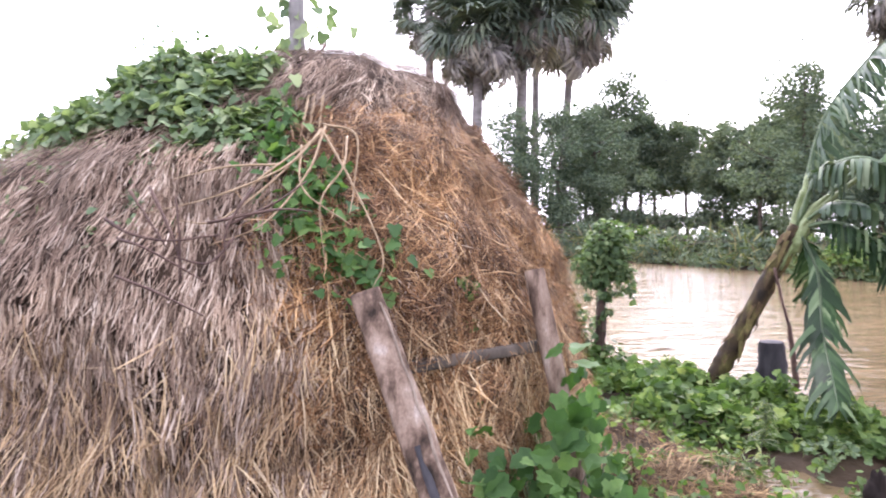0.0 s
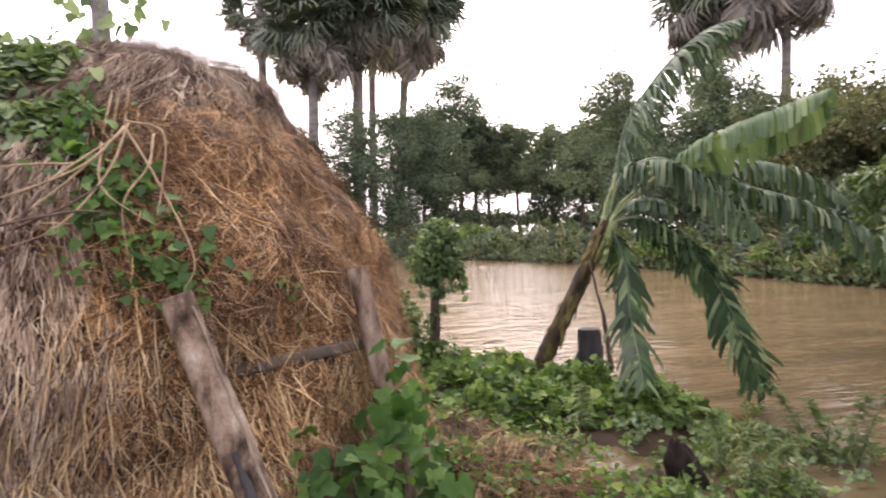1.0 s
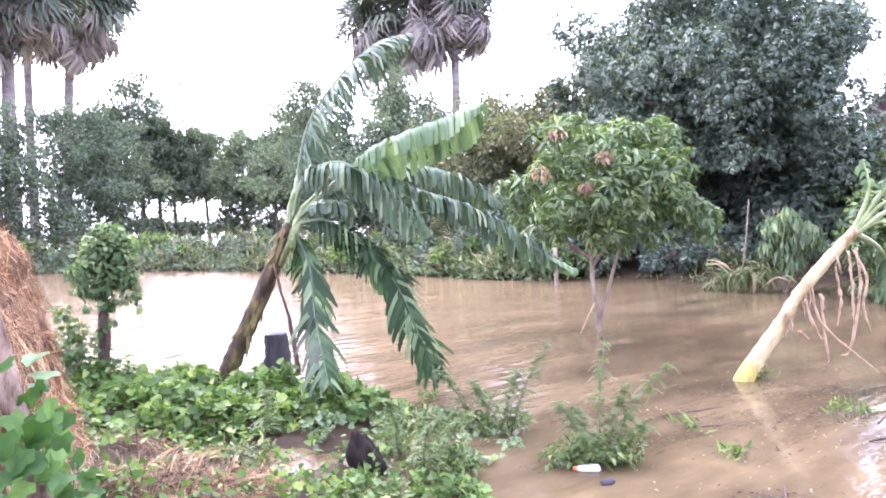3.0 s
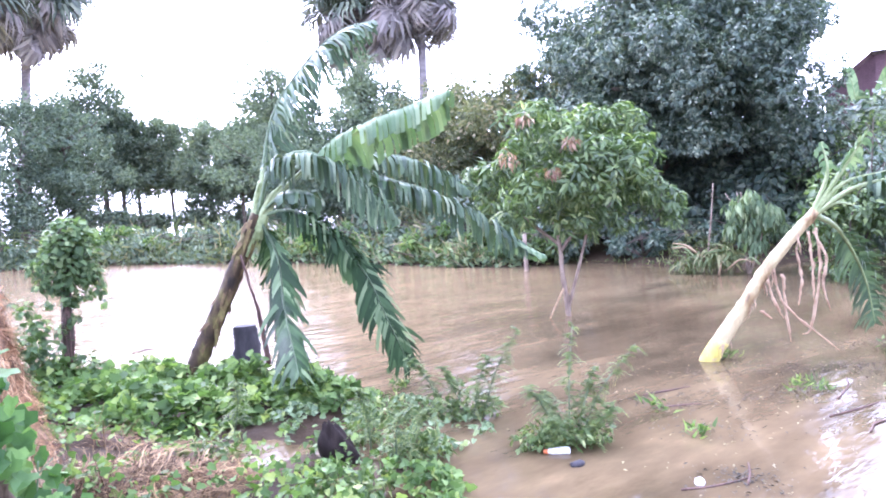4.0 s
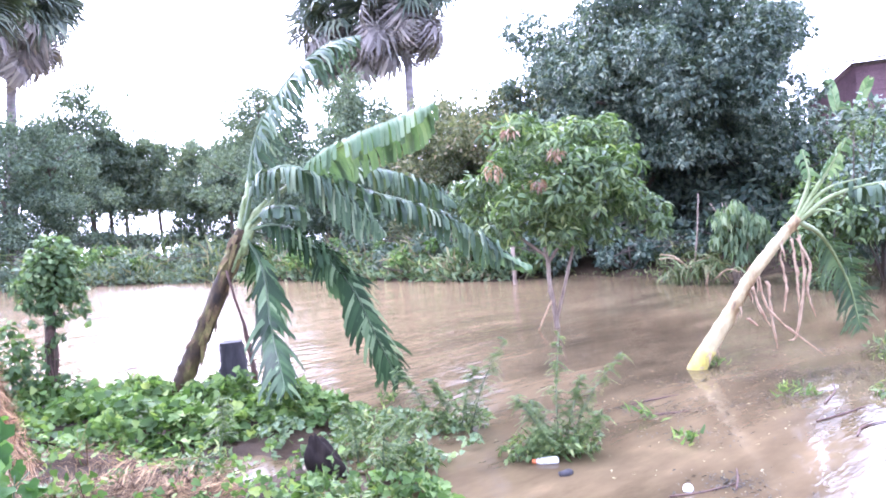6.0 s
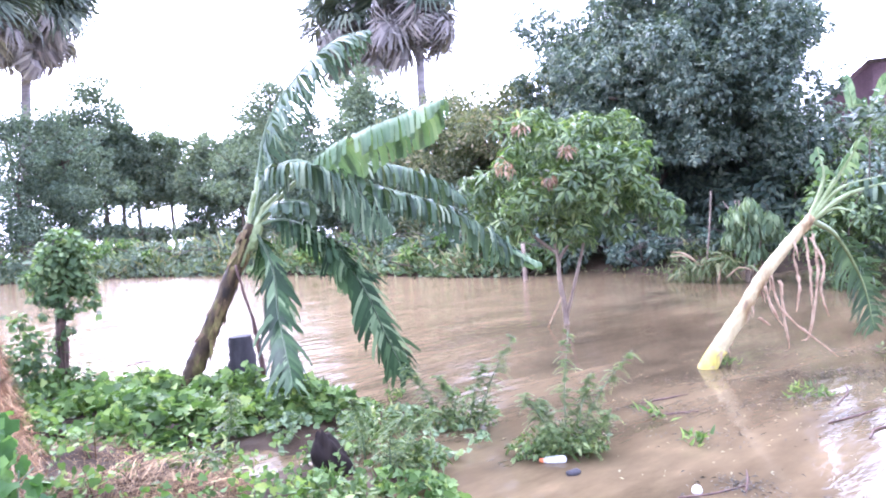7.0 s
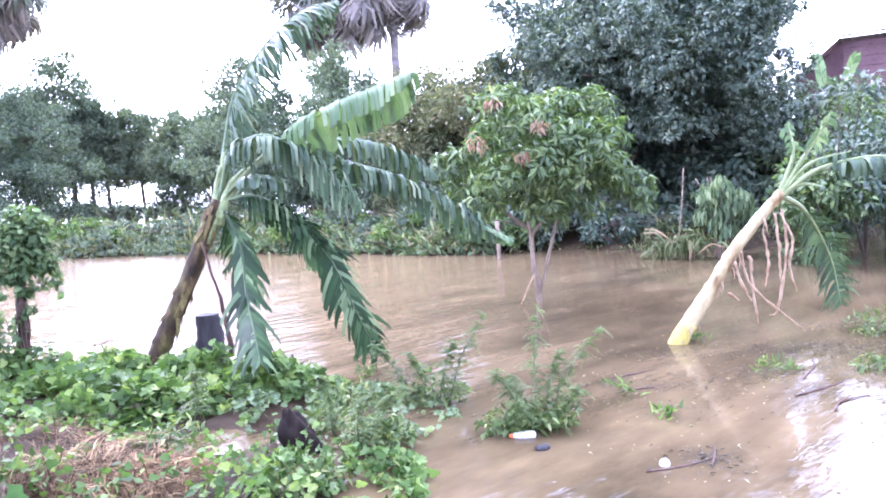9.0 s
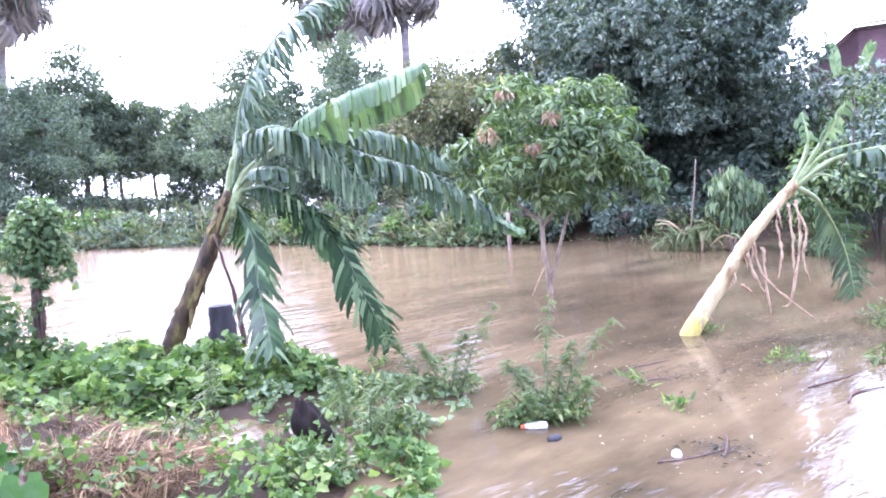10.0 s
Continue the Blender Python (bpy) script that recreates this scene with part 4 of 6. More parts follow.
# ---- loose straw on the bank ----
def straw_heap(name, rng, x, y, rx, ry, h, count, label):
    thing = empty(name, (x, y, float(ground_height(x, y))), label, "straw heap")
    a, r = rng.uniform(0, 2 * math.pi, count), np.sqrt(rng.random(count))
    px, py = x + rx * r * np.cos(a), y + ry * r * np.sin(a)
    pz = np.maximum(ground_height(px, py), 0) + h * (1 - r ** 2) * rng.random(count) ** 0.5 + 0.01
    way = unit(on_sphere(rng, count) * np.array([1, 1, 0.35]) + np.column_stack([np.cos(a), np.sin(a), -0.3 * np.ones(count)]) * 0.5)
    soup = Soup()
    leaves(soup, T_BLADE, np.column_stack([px, py, pz]), way, on_sphere(rng, count) * 0.4 + np.array([0, 0, 1]), rng.uniform(0.1, 0.36, count), rng.uniform(0.003, 0.006, count))
    tagged(soup.make("straw", M_STRAW_HEAP, thing), kind="stuff")
    soup = Soup()
    m = count // 9
    tuft_at = rng.integers(0, count, 14)
    k = rng.choice(tuft_at, m)
    spot = np.column_stack([px[k] + rng.normal(0, 0.07, m), py[k] + rng.normal(0, 0.07, m), pz[k] + rng.uniform(0.01, 0.07, m)])
    leaves(soup, T_BLADE, spot, unit(way[k] + on_sphere(rng, m) * 0.35), on_sphere(rng, m) * 0.4 + np.array([0, 0, 1]), rng.uniform(0.15, 0.42, m), rng.uniform(0.005, 0.011, m))
    tagged(soup.make("loose_straw", M_STRAW_HEAP, thing, "paler loose strands"), kind="stuff")
    soup = Soup()
    A, R = np.meshgrid(np.linspace(0, 2 * math.pi, 25)[:-1], np.linspace(0, 1, 8))
    X, Y = x + rx * R * np.cos(A), y + ry * R * np.sin(A)
    Z = ground_height(X, Y) - 0.02 + (h * 0.75) * (1 - R ** 2) + 0.02 * ripple(X, Y, 6)
    i = np.arange(A.size).reshape(A.shape)
    q = np.stack([i[:-1], np.roll(i, -1, 1)[:-1], np.roll(i, -1, 1)[1:], i[1:]], -1).reshape(-1, 4)
    soup.add(np.stack([X, Y, Z], -1), np.concatenate([q[:, [0, 1, 2]], q[:, [0, 2, 3]]]))
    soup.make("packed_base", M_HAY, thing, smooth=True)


straw_heap("straw_heap", rng, 1.82, 4.42, 0.68, 0.52, 0.13, 6000, "flattened heap of loose brown straw among weeds")
straw_heap("straw_heap", rng, 1.75, 5.5, 0.4, 0.3, 0.1, 500, "small drift of loose straw on the bank")

# ---- post with climbing vine ----
vine_post = empty("vine_post", (2.09, 7.85, 0.1), "dark fence post wrapped in a green climbing vine", "post")
soup = Soup()
tube(soup, [(2.09, 7.85, 0.0), (2.12, 7.85, 0.8), (2.16, 7.85, 1.65)], [0.058, 0.052, 0.045], 9, 18, 0.08, rng)
soup.make("post", M_WOOD_DARK, vine_post, smooth=True)
soup = Soup()
foliage(soup, rng, [(2.1, 7.78, 1.1, 0.09), (2.13, 7.79, 0.9, 0.07), (2.1, 7.78, 0.72, 0.08), (2.07, 7.78, 0.5, 0.09)], 60, T_VINE, 0.06, 0.055, 0.6)
foliage(soup, rng, [(2.16, 7.82, 1.52, 0.2), (2.24, 7.8, 1.4, 0.19), (2.07, 7.83, 1.4, 0.18), (2.13, 7.84, 1.25, 0.16), (2.3, 7.79, 1.55, 0.15), (2.2, 7.8, 1.66, 0.15), (2.3, 7.8, 1.28, 0.14), (2.2, 7.79, 1.12, 0.15), (2.08, 7.8, 1.1, 0.13), (2.14, 7.8, 0.95, 0.1)], 1250, T_VINE, 0.062, 0.056, 0.5, 0.35)
foliage(soup, rng, [(2.34, 7.78, 1.15, 0.1), (2.38, 7.78, 1.02, 0.07), (2.03, 7.77, 0.62, 0.07), (2.17, 7.77, 0.75, 0.06), (2.24, 7.78, 0.95, 0.07), (1.9, 7.8, 1.28, 0.12), (1.93, 7.8, 1.12, 0.09), (2.4, 7.78, 1.2, 0.08), (2.43, 7.78, 1.08, 0.06), (2.44, 7.78, 0.96, 0.05), (2.45, 7.78, 0.85, 0.035), (1.99, 7.79, 1.05, 0.07), (1.97, 7.79, 0.92, 0.05)], 420, T_VINE, 0.055, 0.048, 0.8)
foliage(soup, rng, [(1.84, 7.85, 0.7, 0.13), (1.8, 7.8, 0.5, 0.17), (1.9, 7.8, 0.36, 0.15), (1.75, 7.8, 0.9, 0.1), (2.2, 7.76, 0.3, 0.14), (1.68, 7.85, 0.62, 0.16), (1.7, 7.8, 0.35, 0.2)], 520, T_VINE, 0.062, 0.056, 0.5)
tagged(soup.make("leaf_mass", M_LEAF_POST, vine_post, "bright green vine leaves"), kind="stuff")
soup = Soup()
for k in range(4):
    tube(soup, [(2.06 + 0.03 * k, 7.78, 0.05), (2.16 - 0.04 * k, 7.77, 0.6), (2.07 + 0.04 * k, 7.77, 1.1), (2.2, 7.8, 1.5)], [0.008, 0.005], 5, 16, 0.1, rng)
tube(soup, [(2.3, 7.79, 1.4), (2.41, 7.78, 1.2), (2.45, 7.78, 0.8)], [0.005, 0.002], 5, 10)
soup.make("vine_stem", M_TWIG_DARK, vine_post)

# ---- banana plants ----
def banana_leaf(plant, pts, width, begin, seed, hang=0.5, torn=0.6, material=None, rib=None, keep=1.0, sides=(-1, 1), strip=0.035, rib_r=0.016, sweep=0.4, lap=1.25, wind=(0, 0, 0), core=0.0):
    """A banana leaf: a midrib along the points and a blade torn into strips that hang from it."""
    r = np.random.default_rng(seed)
    path = smooth_path(pts, 70)
    run = np.concatenate([[0], np.cumsum(np.linalg.norm(np.diff(path, axis=0), axis=1))])
    total = run[-1]

    def at(u):
        return np.array([np.interp(u * total, run, path[:, i]) for i in range(3)])

    if core:
        banana_leaf(plant, pts, width * core, begin, seed + 50, hang * 0.6, 0.12, material, rib, 1.0, sides, 0.06, rib_r, sweep, 1.9, wind)
    soup = Soup()
    n = int(total * (1 - begin) / strip)
    for side in sides:
        phase = r.uniform(0, 9)
        gap = 0.0
        for i in range(n):
            if r.random() > keep:
                continue
            u0, u1 = begin + (1 - begin) * i / n, begin + (1 - begin) * (i + lap) / n
            u0, u1 = min(u0, 1), min(u1, 1)
            w = (u0 - begin) / (1 - begin)
            ww = width * min(1, (w / 0.16 + 0.15)) * min(1, ((1 - w) / 0.22) ** 0.6 + 0.02)
            p0, p1 = at(u0), at(u1)
            tan = unit(at(min(u0 + 0.02, 1)) - at(max(u0 - 0.02, 0)))
            flat = np.cross(tan, (0, 0, 1.0))
            flat = unit(flat * (1 - 0.9 * abs(tan[2])) + np.cross(tan, (0.45, 0.89, 0.0)) * abs(tan[2])) * side
            if r.random() < torn * 0.45:
                gap = r.normal(0, 0.32 * torn)
            jit = gap + r.normal(0, 0.1 * torn)
            out = unit(flat + tan * (sweep + jit) + np.array(wind))
            length = ww * (1 + r.normal(0, 0.1 * torn)) * (r.uniform(0.55, 1.0) if r.random() < 0.25 * torn else 1.0)
            limp = max(0.5, 1 + r.normal(0, 0.32 * torn))
            rows = []
            c0, c1 = p0.copy(), p1.copy()
            down = np.array([0, 0, -1.0])
            for k in range(4):
                rows += [c0.copy(), c1.copy()]
                bend = min(1.0, hang * (0.45 + 0.5 * k) * limp)
                step = unit(out * (1 - bend) + down * bend + 0.06 * math.sin(i * 0.9 + phase) * tan) * length / 3
                c0, c1 = c0 + step, c1 + step
                if k >= 1:
                    mid = (c0 + c1) / 2
                    q = (0.95 if k == 1 else 0.72) if torn > 0.4 else 0.97
                    c0, c1 = mid + (c0 - mid) * q, mid + (c1 - mid) * q
            f = []
            for k in range(3):
                a = 2 * k
                f += [(a, a + 1, a + 3), (a, a + 3, a + 2)]
            soup.add(rows, f)
    blade = soup.make("leaf", material or M_BANANA, plant)
    soup = Soup()
    tube(soup, pts, [rib_r * 1.5, rib_r, rib_r * 0.6, 0.004], 6, 30)
    v, f = np.concatenate(soup.v) - np.array(plant.location), np.concatenate(soup.f)
    link_mesh("midrib", v, f, rib or M_RIB_DULL, blade, "pale green midrib", True)
    return blade


banana = empty("banana_plant", (3.06, 6.96, 0.1), "leaning banana plant with wind-torn leaves on the bank", "banana plant")
rng = np.random.default_rng(41)
soup = Soup()
tube(soup, [(3.0, 7.0, -0.05), (3.1, 6.93, 0.3), (3.34, 6.8, 0.85), (3.55, 6.65, 1.4), (3.66, 6.58, 1.68)], [0.096, 0.09, 0.082, 0.074, 0.06], 16, 44, 0.06, rng)
soup.make("stem", M_STEM, banana, "brown and mossy green stem", True)
for k in range(7):
    soup = Soup()
    a = rng.uniform(0, 6.28)
    d = np.array([math.cos(a), math.sin(a), 0]) * 0.07
    base = np.array([3.5, 6.69, 1.28]) + d * 0.9
    tube(soup, [base, base + (0.08, -0.05, 0.18), np.array([3.65, 6.58, 1.64]) + d * 0.7, np.array([3.68, 6.55, 1.74]) + d * 1.1], [0.03, 0.034, 0.026, 0.018], 7, 12)
    soup.make("leaf_sheath", M_RIB if k % 2 else M_STEM, banana, smooth=True)
banana_leaf(banana, [(3.66, 6.57, 1.68), (3.78, 6.62, 2.18), (3.87, 6.55, 2.62), (4.03, 6.42, 2.95), (4.25, 6.26, 3.25), (4.48, 6.09, 3.45), (4.74, 5.92, 3.52)], 0.34, 0.22, 1, 0.4, 0.9, M_BANANA, sides=(-1, 1), strip=0.025, lap=1.05, sweep=-0.1, rib_r=0.012, wind=(0.85, -0.65, -0.55))
banana_leaf(banana, [(3.68, 6.56, 1.7), (3.98, 6.21, 2.07), (4.18, 5.99, 2.27), (4.55, 5.65, 2.51), (4.97, 5.09, 2.73)], 0.4, 0.36, 2, 0.58, 0.24, M_BANANA_FRESH, M_RIB)
banana_leaf(banana, [(3.68, 6.57, 1.7), (3.72, 6.33, 2.11), (3.9, 6.02, 2.25), (4.12, 5.79, 2.1), (4.28, 5.58, 1.87), (4.47, 5.34, 1.57)], 0.3, 0.18, 3, 0.8, 0.75, strip=0.026)
banana_leaf(banana, [(3.7, 6.56, 1.7), (4.13, 6.24, 2.21), (4.63, 5.83, 1.98), (5.01, 5.44, 1.79), (5.32, 5.06, 1.49), (5.56, 4.69, 1.19)], 0.28, 0.3, 4, 0.66, 0.85, strip=0.027)
banana_leaf(banana, [(3.7, 6.56, 1.7), (4.31, 6.48, 2.17), (4.87, 6.39, 2.25), (5.37, 6.17, 2.14), (5.85, 5.92, 1.8)], 0.28, 0.35, 5, 0.75, 0.6, strip=0.028)
banana_leaf(banana, [(3.66, 6.57, 1.66), (3.71, 6.3, 1.28), (3.56, 5.91, 0.82), (3.37, 5.39, 0.57), (3.26, 5.08, 0.4)], 0.36, 0.06, 6, 0.4, 0.85, M_BANANA_SHADED, strip=0.05, sweep=1.25, lap=1.6, rib_r=0.011, core=0.55)
banana_leaf(banana, [(3.72, 6.54, 1.66), (4.13, 6.13, 1.49), (4.39, 5.86, 1.09), (4.52, 5.67, 0.59), (4.68, 5.56, 0.11)], 0.36, 0.1, 7, 0.4, 0.85, M_BANANA_SHADED, strip=0.046, sweep=1.05, lap=1.6, rib_r=0.011, core=0.5)
banana_leaf(banana, [(3.68, 6.56, 1.68), (3.82, 6.28, 1.87), (3.97, 6.1, 1.87), (4.05, 5.98, 1.78)], 0.2, 0.3, 8, 0.6, 0.5, M_BANANA, M_RIB_DULL, rib_r=0.014)
banana_leaf(banana, [(3.68, 6.56, 1.66), (3.9, 6.3, 1.7), (4.15, 6.05, 1.5), (4.3, 5.9, 1.2)], 0.3, 0.15, 9, 0.7, 0.8, M_BANANA_SHADED, M_RIB_DULL, strip=0.028)
banana_leaf(banana, [(3.66, 6.57, 1.66), (3.78, 6.6, 1.35), (3.85, 6.65, 0.95)], 0.24, 0.12, 10, 0.6, 0.8, M_BANANA_SHADED, M_RIB_DULL, strip=0.028)
banana_leaf(banana, [(5.36, 5.0, 1.42), (5.5, 4.79, 1.26), (5.62, 4.6, 1.16)], 0.13, 0.1, 11, 0.5, 0.1, M_BANANA_FRESH, M_RIB, rib_r=0.008)
for k, way in enumerate([((3.62, 6.6, 1.42), (3.7, 6.6, 1.78), (3.765, 6.61, 2.14)), ((3.64, 6.56, 1.44), (3.73, 6.5, 1.78), (3.84, 6.37, 1.95)), ((3.6, 6.62, 1.4), (3.66, 6.62, 1.75), (3.7, 6.56, 2.0)), ((3.64, 6.55, 1.48), (3.76, 6.5, 1.74), (3.93, 6.38, 1.9))]):
    soup = Soup()
    tube(soup, way, [0.042, 0.036, 0.016], 8, 14, 0.05, rng)
    soup.make("leaf_base", M_RIB, banana, "yellow-green leaf base", True)
# ragged old sheaths that peel from the stem
n = 64
u = rng.uniform(0.06, 0.95, n)
core = smooth_path([(3.0, 7.0, 0.1), (3.1, 6.93, 0.3), (3.34, 6.8, 0.85), (3.55, 6.65, 1.4), (3.66, 6.58, 1.68)], 200)[(u * 199).astype(int)]
off = unit(rng.normal(0, 1, (n, 3)) * (1, 1, 0.15))
scraps("sheath_scrap", M_SHEATH, banana, core + off * 0.078, np.array([-0.35, 0.22, -1.0]) + rng.normal(0, 0.16, (n, 3)) + off * 0.22, off, rng.uniform(0.12, 0.34, n), rng.uniform(0.025, 0.07, n), "brown peeling sheath")
soup = Soup()
tube(soup, [(3.45, 6.56, 1.3), (3.5, 6.52, 1.0), (3.57, 6.5, 0.7), (3.62, 6.48, 0.2)], [0.012, 0.012, 0.02, 0.03], 6, 14, 0.15, rng)
soup.make("dead_leaf_stalk", M_TWIG_DARK, banana, "brown withered leaf stalk", True)

stump = empty("black_stump", (3.56, 6.85, 0.1), "blackened cut stump standing in the creeper", "stump")
soup = Soup()
tube(soup, [(3.56, 6.84, 0.0), (3.555, 6.84, 0.2), (3.55, 6.84, 0.42), (3.55, 6.84, 0.545), (3.55, 6.84, 0.56)], [0.16, 0.145, 0.125, 0.112, 0.095], 12, 16, 0.05, rng)
soup.make("trunk_stub", M_BLACK, stump, smooth=True)

broken = empty("broken_banana", (7.06, 3.84, 0.0), "snapped pale banana stem leaning out of the flood", "banana plant")
rng = np.random.default_rng(43)
soup = Soup()
tube(soup, [(7.0, 3.88, -0.2), (7.08, 3.79, 0.05), (7.26, 3.56, 0.52), (7.42, 3.35, 0.96), (7.64, 3.03, 1.44)], [0.088, 0.082, 0.07, 0.058, 0.046], 16, 44, 0.08, rng)
soup.make("stem", M_STEM_PALE, broken, "peeled whitish stem", True)
soup = Soup()
tube(soup, [(7.005, 3.875, -0.2), (7.08, 3.79, 0.06), (7.14, 3.71, 0.2)], [0.092, 0.089, 0.077], 14, 10, 0.05, rng)
soup.make("stem_foot", M_STEM_YELLOW, broken, "yellow foot of the stem", True)
for seed, pts, width, begin, hang, kp, sd in (
        (1, [(7.62, 3.06, 1.38), (7.68, 2.94, 1.78), (7.66, 2.98, 2.08)], 0.13, 0.55, 0.5, 0.8, (-1, 1)),
        (2, [(7.62, 3.06, 1.38), (7.74, 2.79, 1.87), (7.8, 2.64, 2.14)], 0.13, 0.5, 0.5, 0.8, (-1, 1)),
        (3, [(7.62, 3.06, 1.38), (7.76, 2.75, 1.63), (7.91, 2.34, 1.72), (8.02, 2.0, 1.66)], 0.2, 0.4, 0.85, 0.9, (-1, 1)),
        (4, [(7.62, 3.06, 1.38), (7.71, 2.88, 1.5), (7.78, 2.71, 1.47)], 0.05, 0.8, 0.5, 0.7, (-1, 1)),
        (5, [(7.65, 3.03, 1.4), (8.09, 3.0, 1.21), (8.54, 2.96, 0.72), (8.76, 2.94, 0.2)], 0.28, 0.25, 0.4, 1.0, (-1, 1)),
        (6, [(7.62, 3.06, 1.38), (7.72, 2.82, 1.68), (7.84, 2.5, 1.78)], 0.1, 0.6, 0.7, 0.7, (-1, 1))):
    banana_leaf(broken, pts, width, begin, 60 + seed, hang, 0.9, M_BANANA if seed == 5 else M_BANANA_FRESH if seed < 3 else M_BANANA, M_RIB, kp, sd, 0.03, 0.02)
n = 22
u = rng.uniform(0.1, 0.98, n)
core = smooth_path([(7.08, 3.79, 0.05), (7.26, 3.56, 0.52), (7.42, 3.35, 0.96), (7.64, 3.03, 1.44)], 200)[(u * 199).astype(int)]
off = unit(rng.normal(0, 1, (n, 3)) * (1, 1, 0.2) + np.array([-0.4, -0.6, 0]))
scraps("shred", M_DRY_STRIP, broken, core + off * 0.06, np.array([0.05, -0.05, -1.0]) + rng.normal(0, 0.25, (n, 3)) + off * 0.3, off, rng.uniform(0.06, 0.2, n), rng.uniform(0.012, 0.035, n), "brown torn shred of sheath")
for pts in ([(7.39, 3.32, 0.9), (7.43, 3.22, 0.55), (7.62, 2.82, 0.14)], [(7.43, 3.25, 0.85), (7.44, 3.22, 0.5), (7.46, 3.19, 0.2)], [(7.54, 3.05, 1.25), (7.55, 3.02, 0.9), (7.54, 3.01, 0.6)], [(7.58, 3.0, 1.28), (7.58, 2.97, 0.9), (7.53, 3.03, 0.35), (7.5, 3.1, 0.28)],
            [(7.35, 3.35, 0.8), (7.36, 3.3, 0.6), (7.4, 3.22, 0.42)], [(7.3, 3.4, 0.5), (7.36, 3.32, 0.42)], [(7.5, 3.15, 1.1), (7.5, 3.1, 0.8), (7.47, 3.12, 0.55)], [(7.57, 3.02, 1.25), (7.6, 2.92, 1.0), (7.6, 2.95, 0.75), (7.64, 2.9, 0.5)]):
    soup = Soup()
    tube(soup, pts, [0.015, 0.011, 0.013, 0.004], 5, 18, 0.4, rng)
    soup.make("dry_strip", M_DRY_STRIP, broken)

# ---- small mango tree in the flood ----
rng = np.random.default_rng(51)
mango = empty("young_mango_tree", (8.08, 6.58, 0.0), "young round-crowned mango tree standing in the flood", "tree")
soup = Soup()
tube(soup, [(8.09, 6.57, -0.3), (8.06, 6.55, 0.15), (7.98, 6.55, 0.6), (7.95, 6.55, 1.0), (7.85, 6.62, 1.5), (7.75, 6.75, 2.0)], [0.04, 0.036, 0.031, 0.028, 0.024, 0.012], 9, 34, 0.1, rng)
soup.make("trunk", M_BARK_PALE, mango, smooth=True)
for pts in ([(8.07, 6.55, 0.1), (8.1, 6.4, 0.6), (8.16, 6.3, 1.0), (8.2, 6.25, 1.5), (8.3, 6.15, 2.0)], [(7.96, 6.55, 0.9), (8.05, 6.42, 1.1), (8.2, 6.3, 1.4)], [(7.95, 6.55, 1.0), (7.7, 6.85, 1.3), (7.5, 7.0, 1.6)], [(8.18, 6.28, 1.2), (8.45, 5.95, 1.6)], [(7.85, 6.62, 1.5), (7.95, 6.5, 2.2), (8.0, 6.45, 2.7)]):
    soup = Soup()
    tube(soup, np.array(pts) + rng.normal(0, 0.02, (len(pts), 3)) * (np.arange(len(pts)) > 0)[:, None], [0.026, 0.02, 0.01], 7, 22, 0.1, rng)
    soup.make("limb", M_BARK_PALE, mango, smooth=True)
soup = Soup()
blobs = clumps(rng, (8.0, 6.46, 2.05), (1.3, 1.3, 0.86), 64, 0.25)
rosettes(soup, rng, blobs, 1150, 8, T_LANCE, 0.155, 0.044, 0.6, 0.4)
rosettes(soup, rng, [(8.65, 5.65, 1.75, 0.33), (8.8, 5.45, 1.6, 0.28), (8.5, 5.85, 1.45, 0.28), (7.35, 7.1, 1.7, 0.33), (7.5, 7.0, 1.5, 0.26), (8.3, 6.1, 1.5, 0.28), (8.95, 5.4, 1.35, 0.2), (7.2, 7.2, 1.95, 0.3)], 230, 8, T_LANCE, 0.155, 0.044, 0.9, 0.4)
tagged(soup.make("crown", M_LEAF_MANGO, mango), kind="stuff")
for spot in ((6.72, 6.18, 2.16, 0.12), (7.06, 6.24, 2.66, 0.09), (7.22, 5.64, 2.32, 0.08), (7.0, 5.74, 1.98, 0.07)):
    soup = Soup()
    foliage(soup, rng, [spot], 32, T_LANCE, 0.11, 0.032, 1.2, 0.2)
    soup.make("young_shoot", M_LEAF_RED, mango, "reddish young leaves")
soup = Soup()
tube(soup, [(7.78, 6.62, 0.0), (7.88, 6.58, 0.2), (8.0, 6.55, 0.4)], [0.012, 0.015], 5, 6)
soup.make("broken_branch", M_TWIG, mango)


